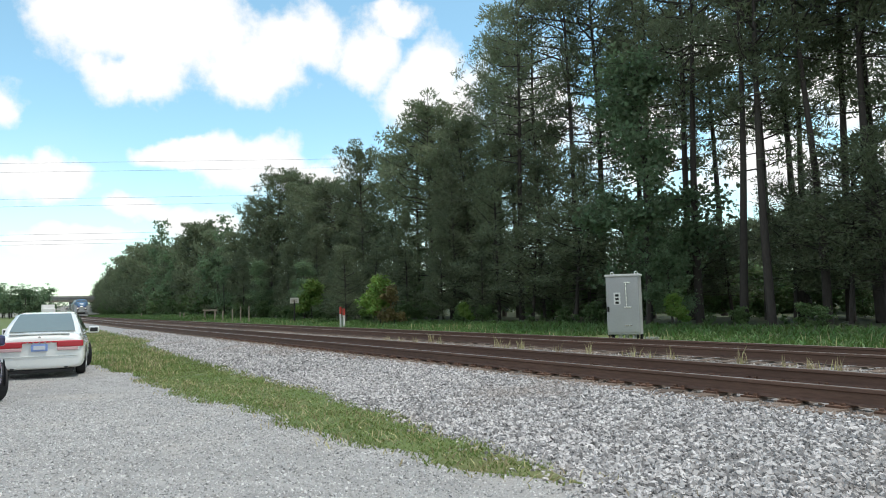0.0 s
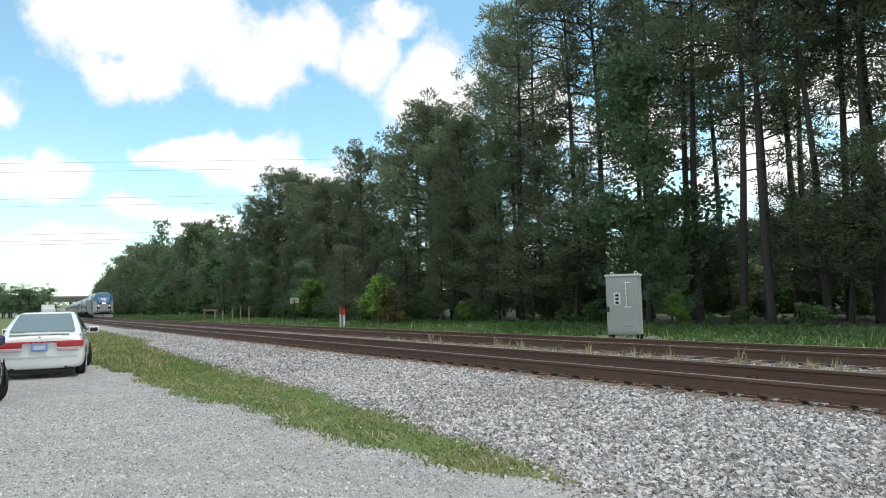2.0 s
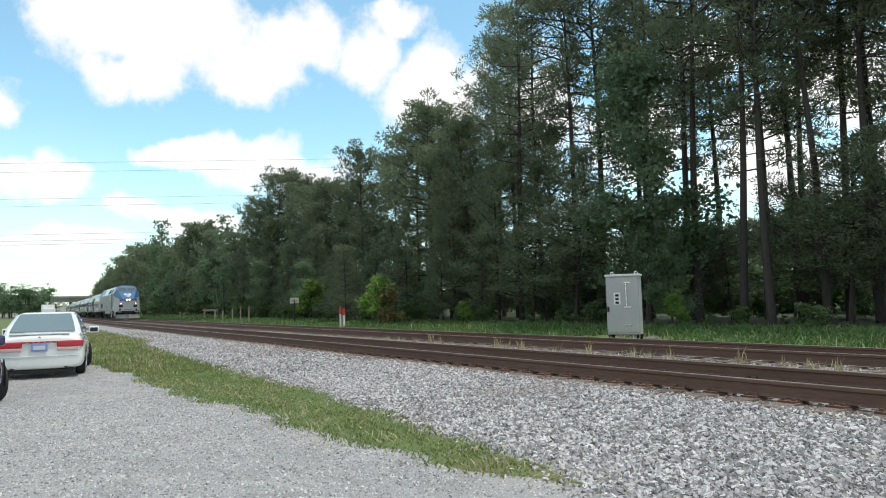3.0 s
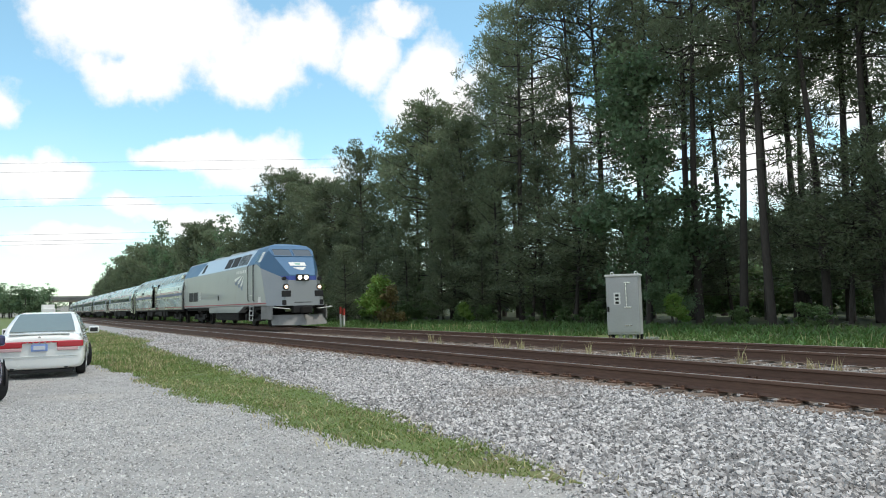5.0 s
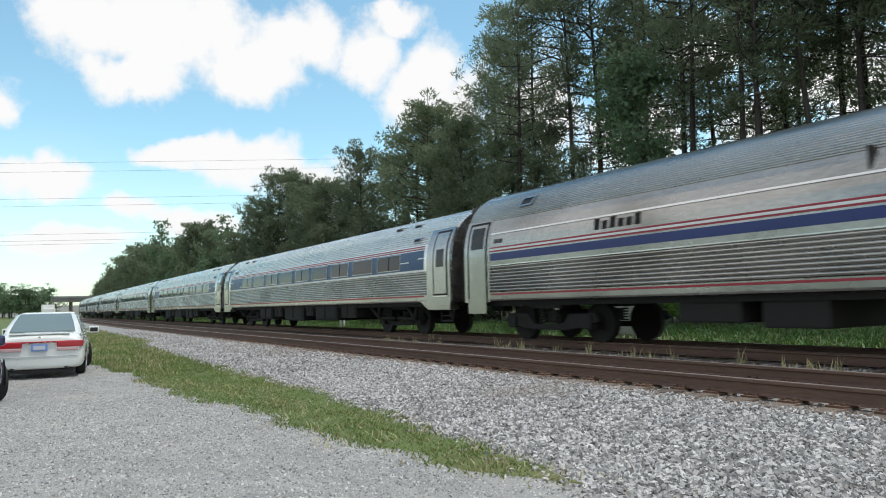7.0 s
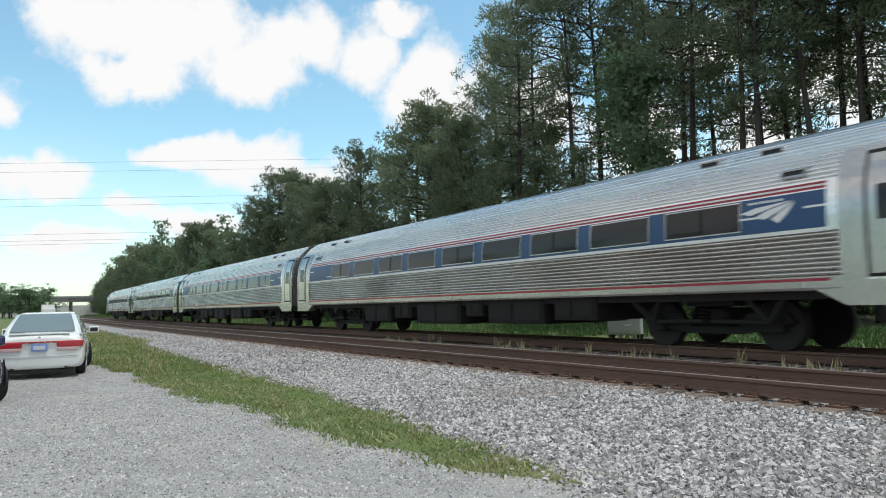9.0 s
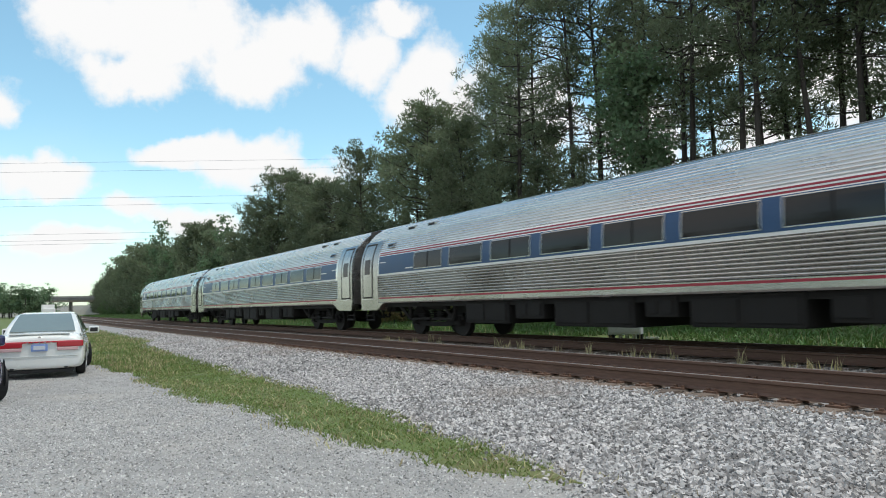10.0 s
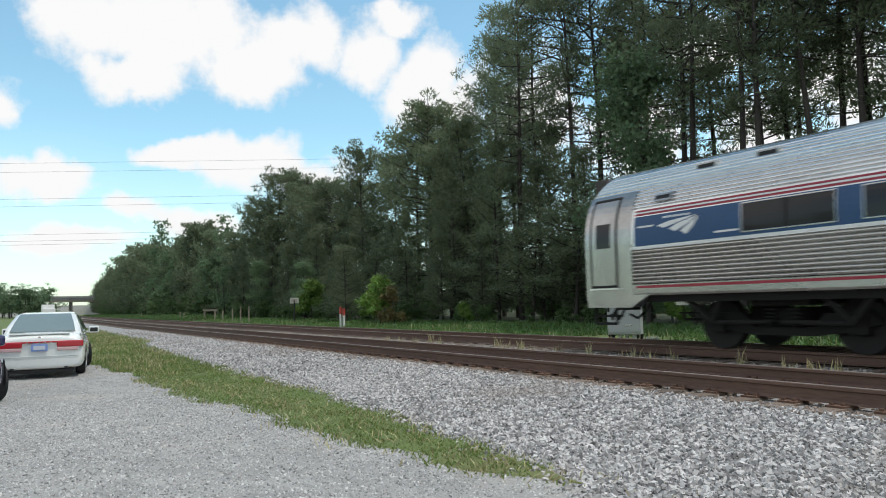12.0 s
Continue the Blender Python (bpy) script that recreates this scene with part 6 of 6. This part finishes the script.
def make_truck(x, y, label):
    t = group_of("box_truck", label, "truck", pose(x, y, 0, 0, 0, 0), "distant vehicles")
    part("cargo_box", boxes((-2.6, 1.2, -1.0, 1.0, 0.9, 3.0), bevel=0.05), M_WHITE, t)
    part("cab", box(bmesh.new(), 1.3, 2.7, -1.1, 1.1, 0.5, 2.4, 0.25), M_WHITE, t)
    part("chassis", boxes((-2.6, 2.6, -0.9, 0.9, 0.5, 0.9)), M_UNDER, t)
    for dx in (-1.7, 1.9):
        for s in (-1, 1):
            part("wheel", rod(bmesh.new(), (dx, s * 0.8, 0.42), (dx, s * 1.1, 0.42), 0.42, 14), M_TYRE, t)


make_truck(-150, 6.9, "white box truck parked far off beside the line")


def make_wires():
    for z in (29.6, 27.9, 22.8, 21.4, 16.1, 14.9, 14.2):
        bm = bmesh.new()
        pts = [Vector((-155 + 22 * k * 0.25, -2.1 + 40 * k * 0.25, z + 0.02 * (k * 0.25) ** 2)) for k in range(-8, 9)]
        limb(bm, pts, [0.022] * len(pts), 5)
        w = part("power_line", bm, M_WIRE)
        tagged(w, "thin dark overhead power line against the sky", "power line", "overhead lines")


make_wires()


# ---- what moves ----
SPEED, BAG_REAR_AT_7 = 32.036, -15.964
LAG = [(0.0, 0.3), (4.5, 0.3), (5.0, 0.22), (5.5, 0.05), (6.0, -0.18), (6.5, -0.14), (7.0, -0.45), (9.0, 0.04), (9.5, 0.26), (10.0, 0.6), (10.5, 0.5), (11.0, -0.3), (11.5, -0.25), (12.0, 0.2)]


def motions():
    """The train runs past on the far track: each vehicle follows the line by its two trucks."""
    times = [i * 0.5 for i in range(25)]

    def lag(t):
        for (a, va), (b, vb) in zip(LAG, LAG[1:]):
            if t <= b:
                return va + (vb - va) * (t - a) / (b - a)
        return LAG[-1][1]

    def run(vehicle, rear, length):
        rows = []
        for t in times:
            x = BAG_REAR_AT_7 + rear + SPEED * (t - 7.0) + lag(t)
            a, b = x + 3.5, x + length - 3.5
            ya, yb = bend(a), bend(b)
            slope = (yb - ya) / (b - a)
            rows.append((t, pose(x, FAR_Y + ya - 3.5 * slope, RAIL_Z, 0, 0, math.degrees(math.atan(slope)))))
        walk(vehicle, rows)
    run(ENGINE, 25.76, LLEN)
    run(BAGGAGE, -0.12, BLEN)
    for i, c in enumerate(COACHES):
        run(c, -26.0 * (i + 1), CLEN)


motions()
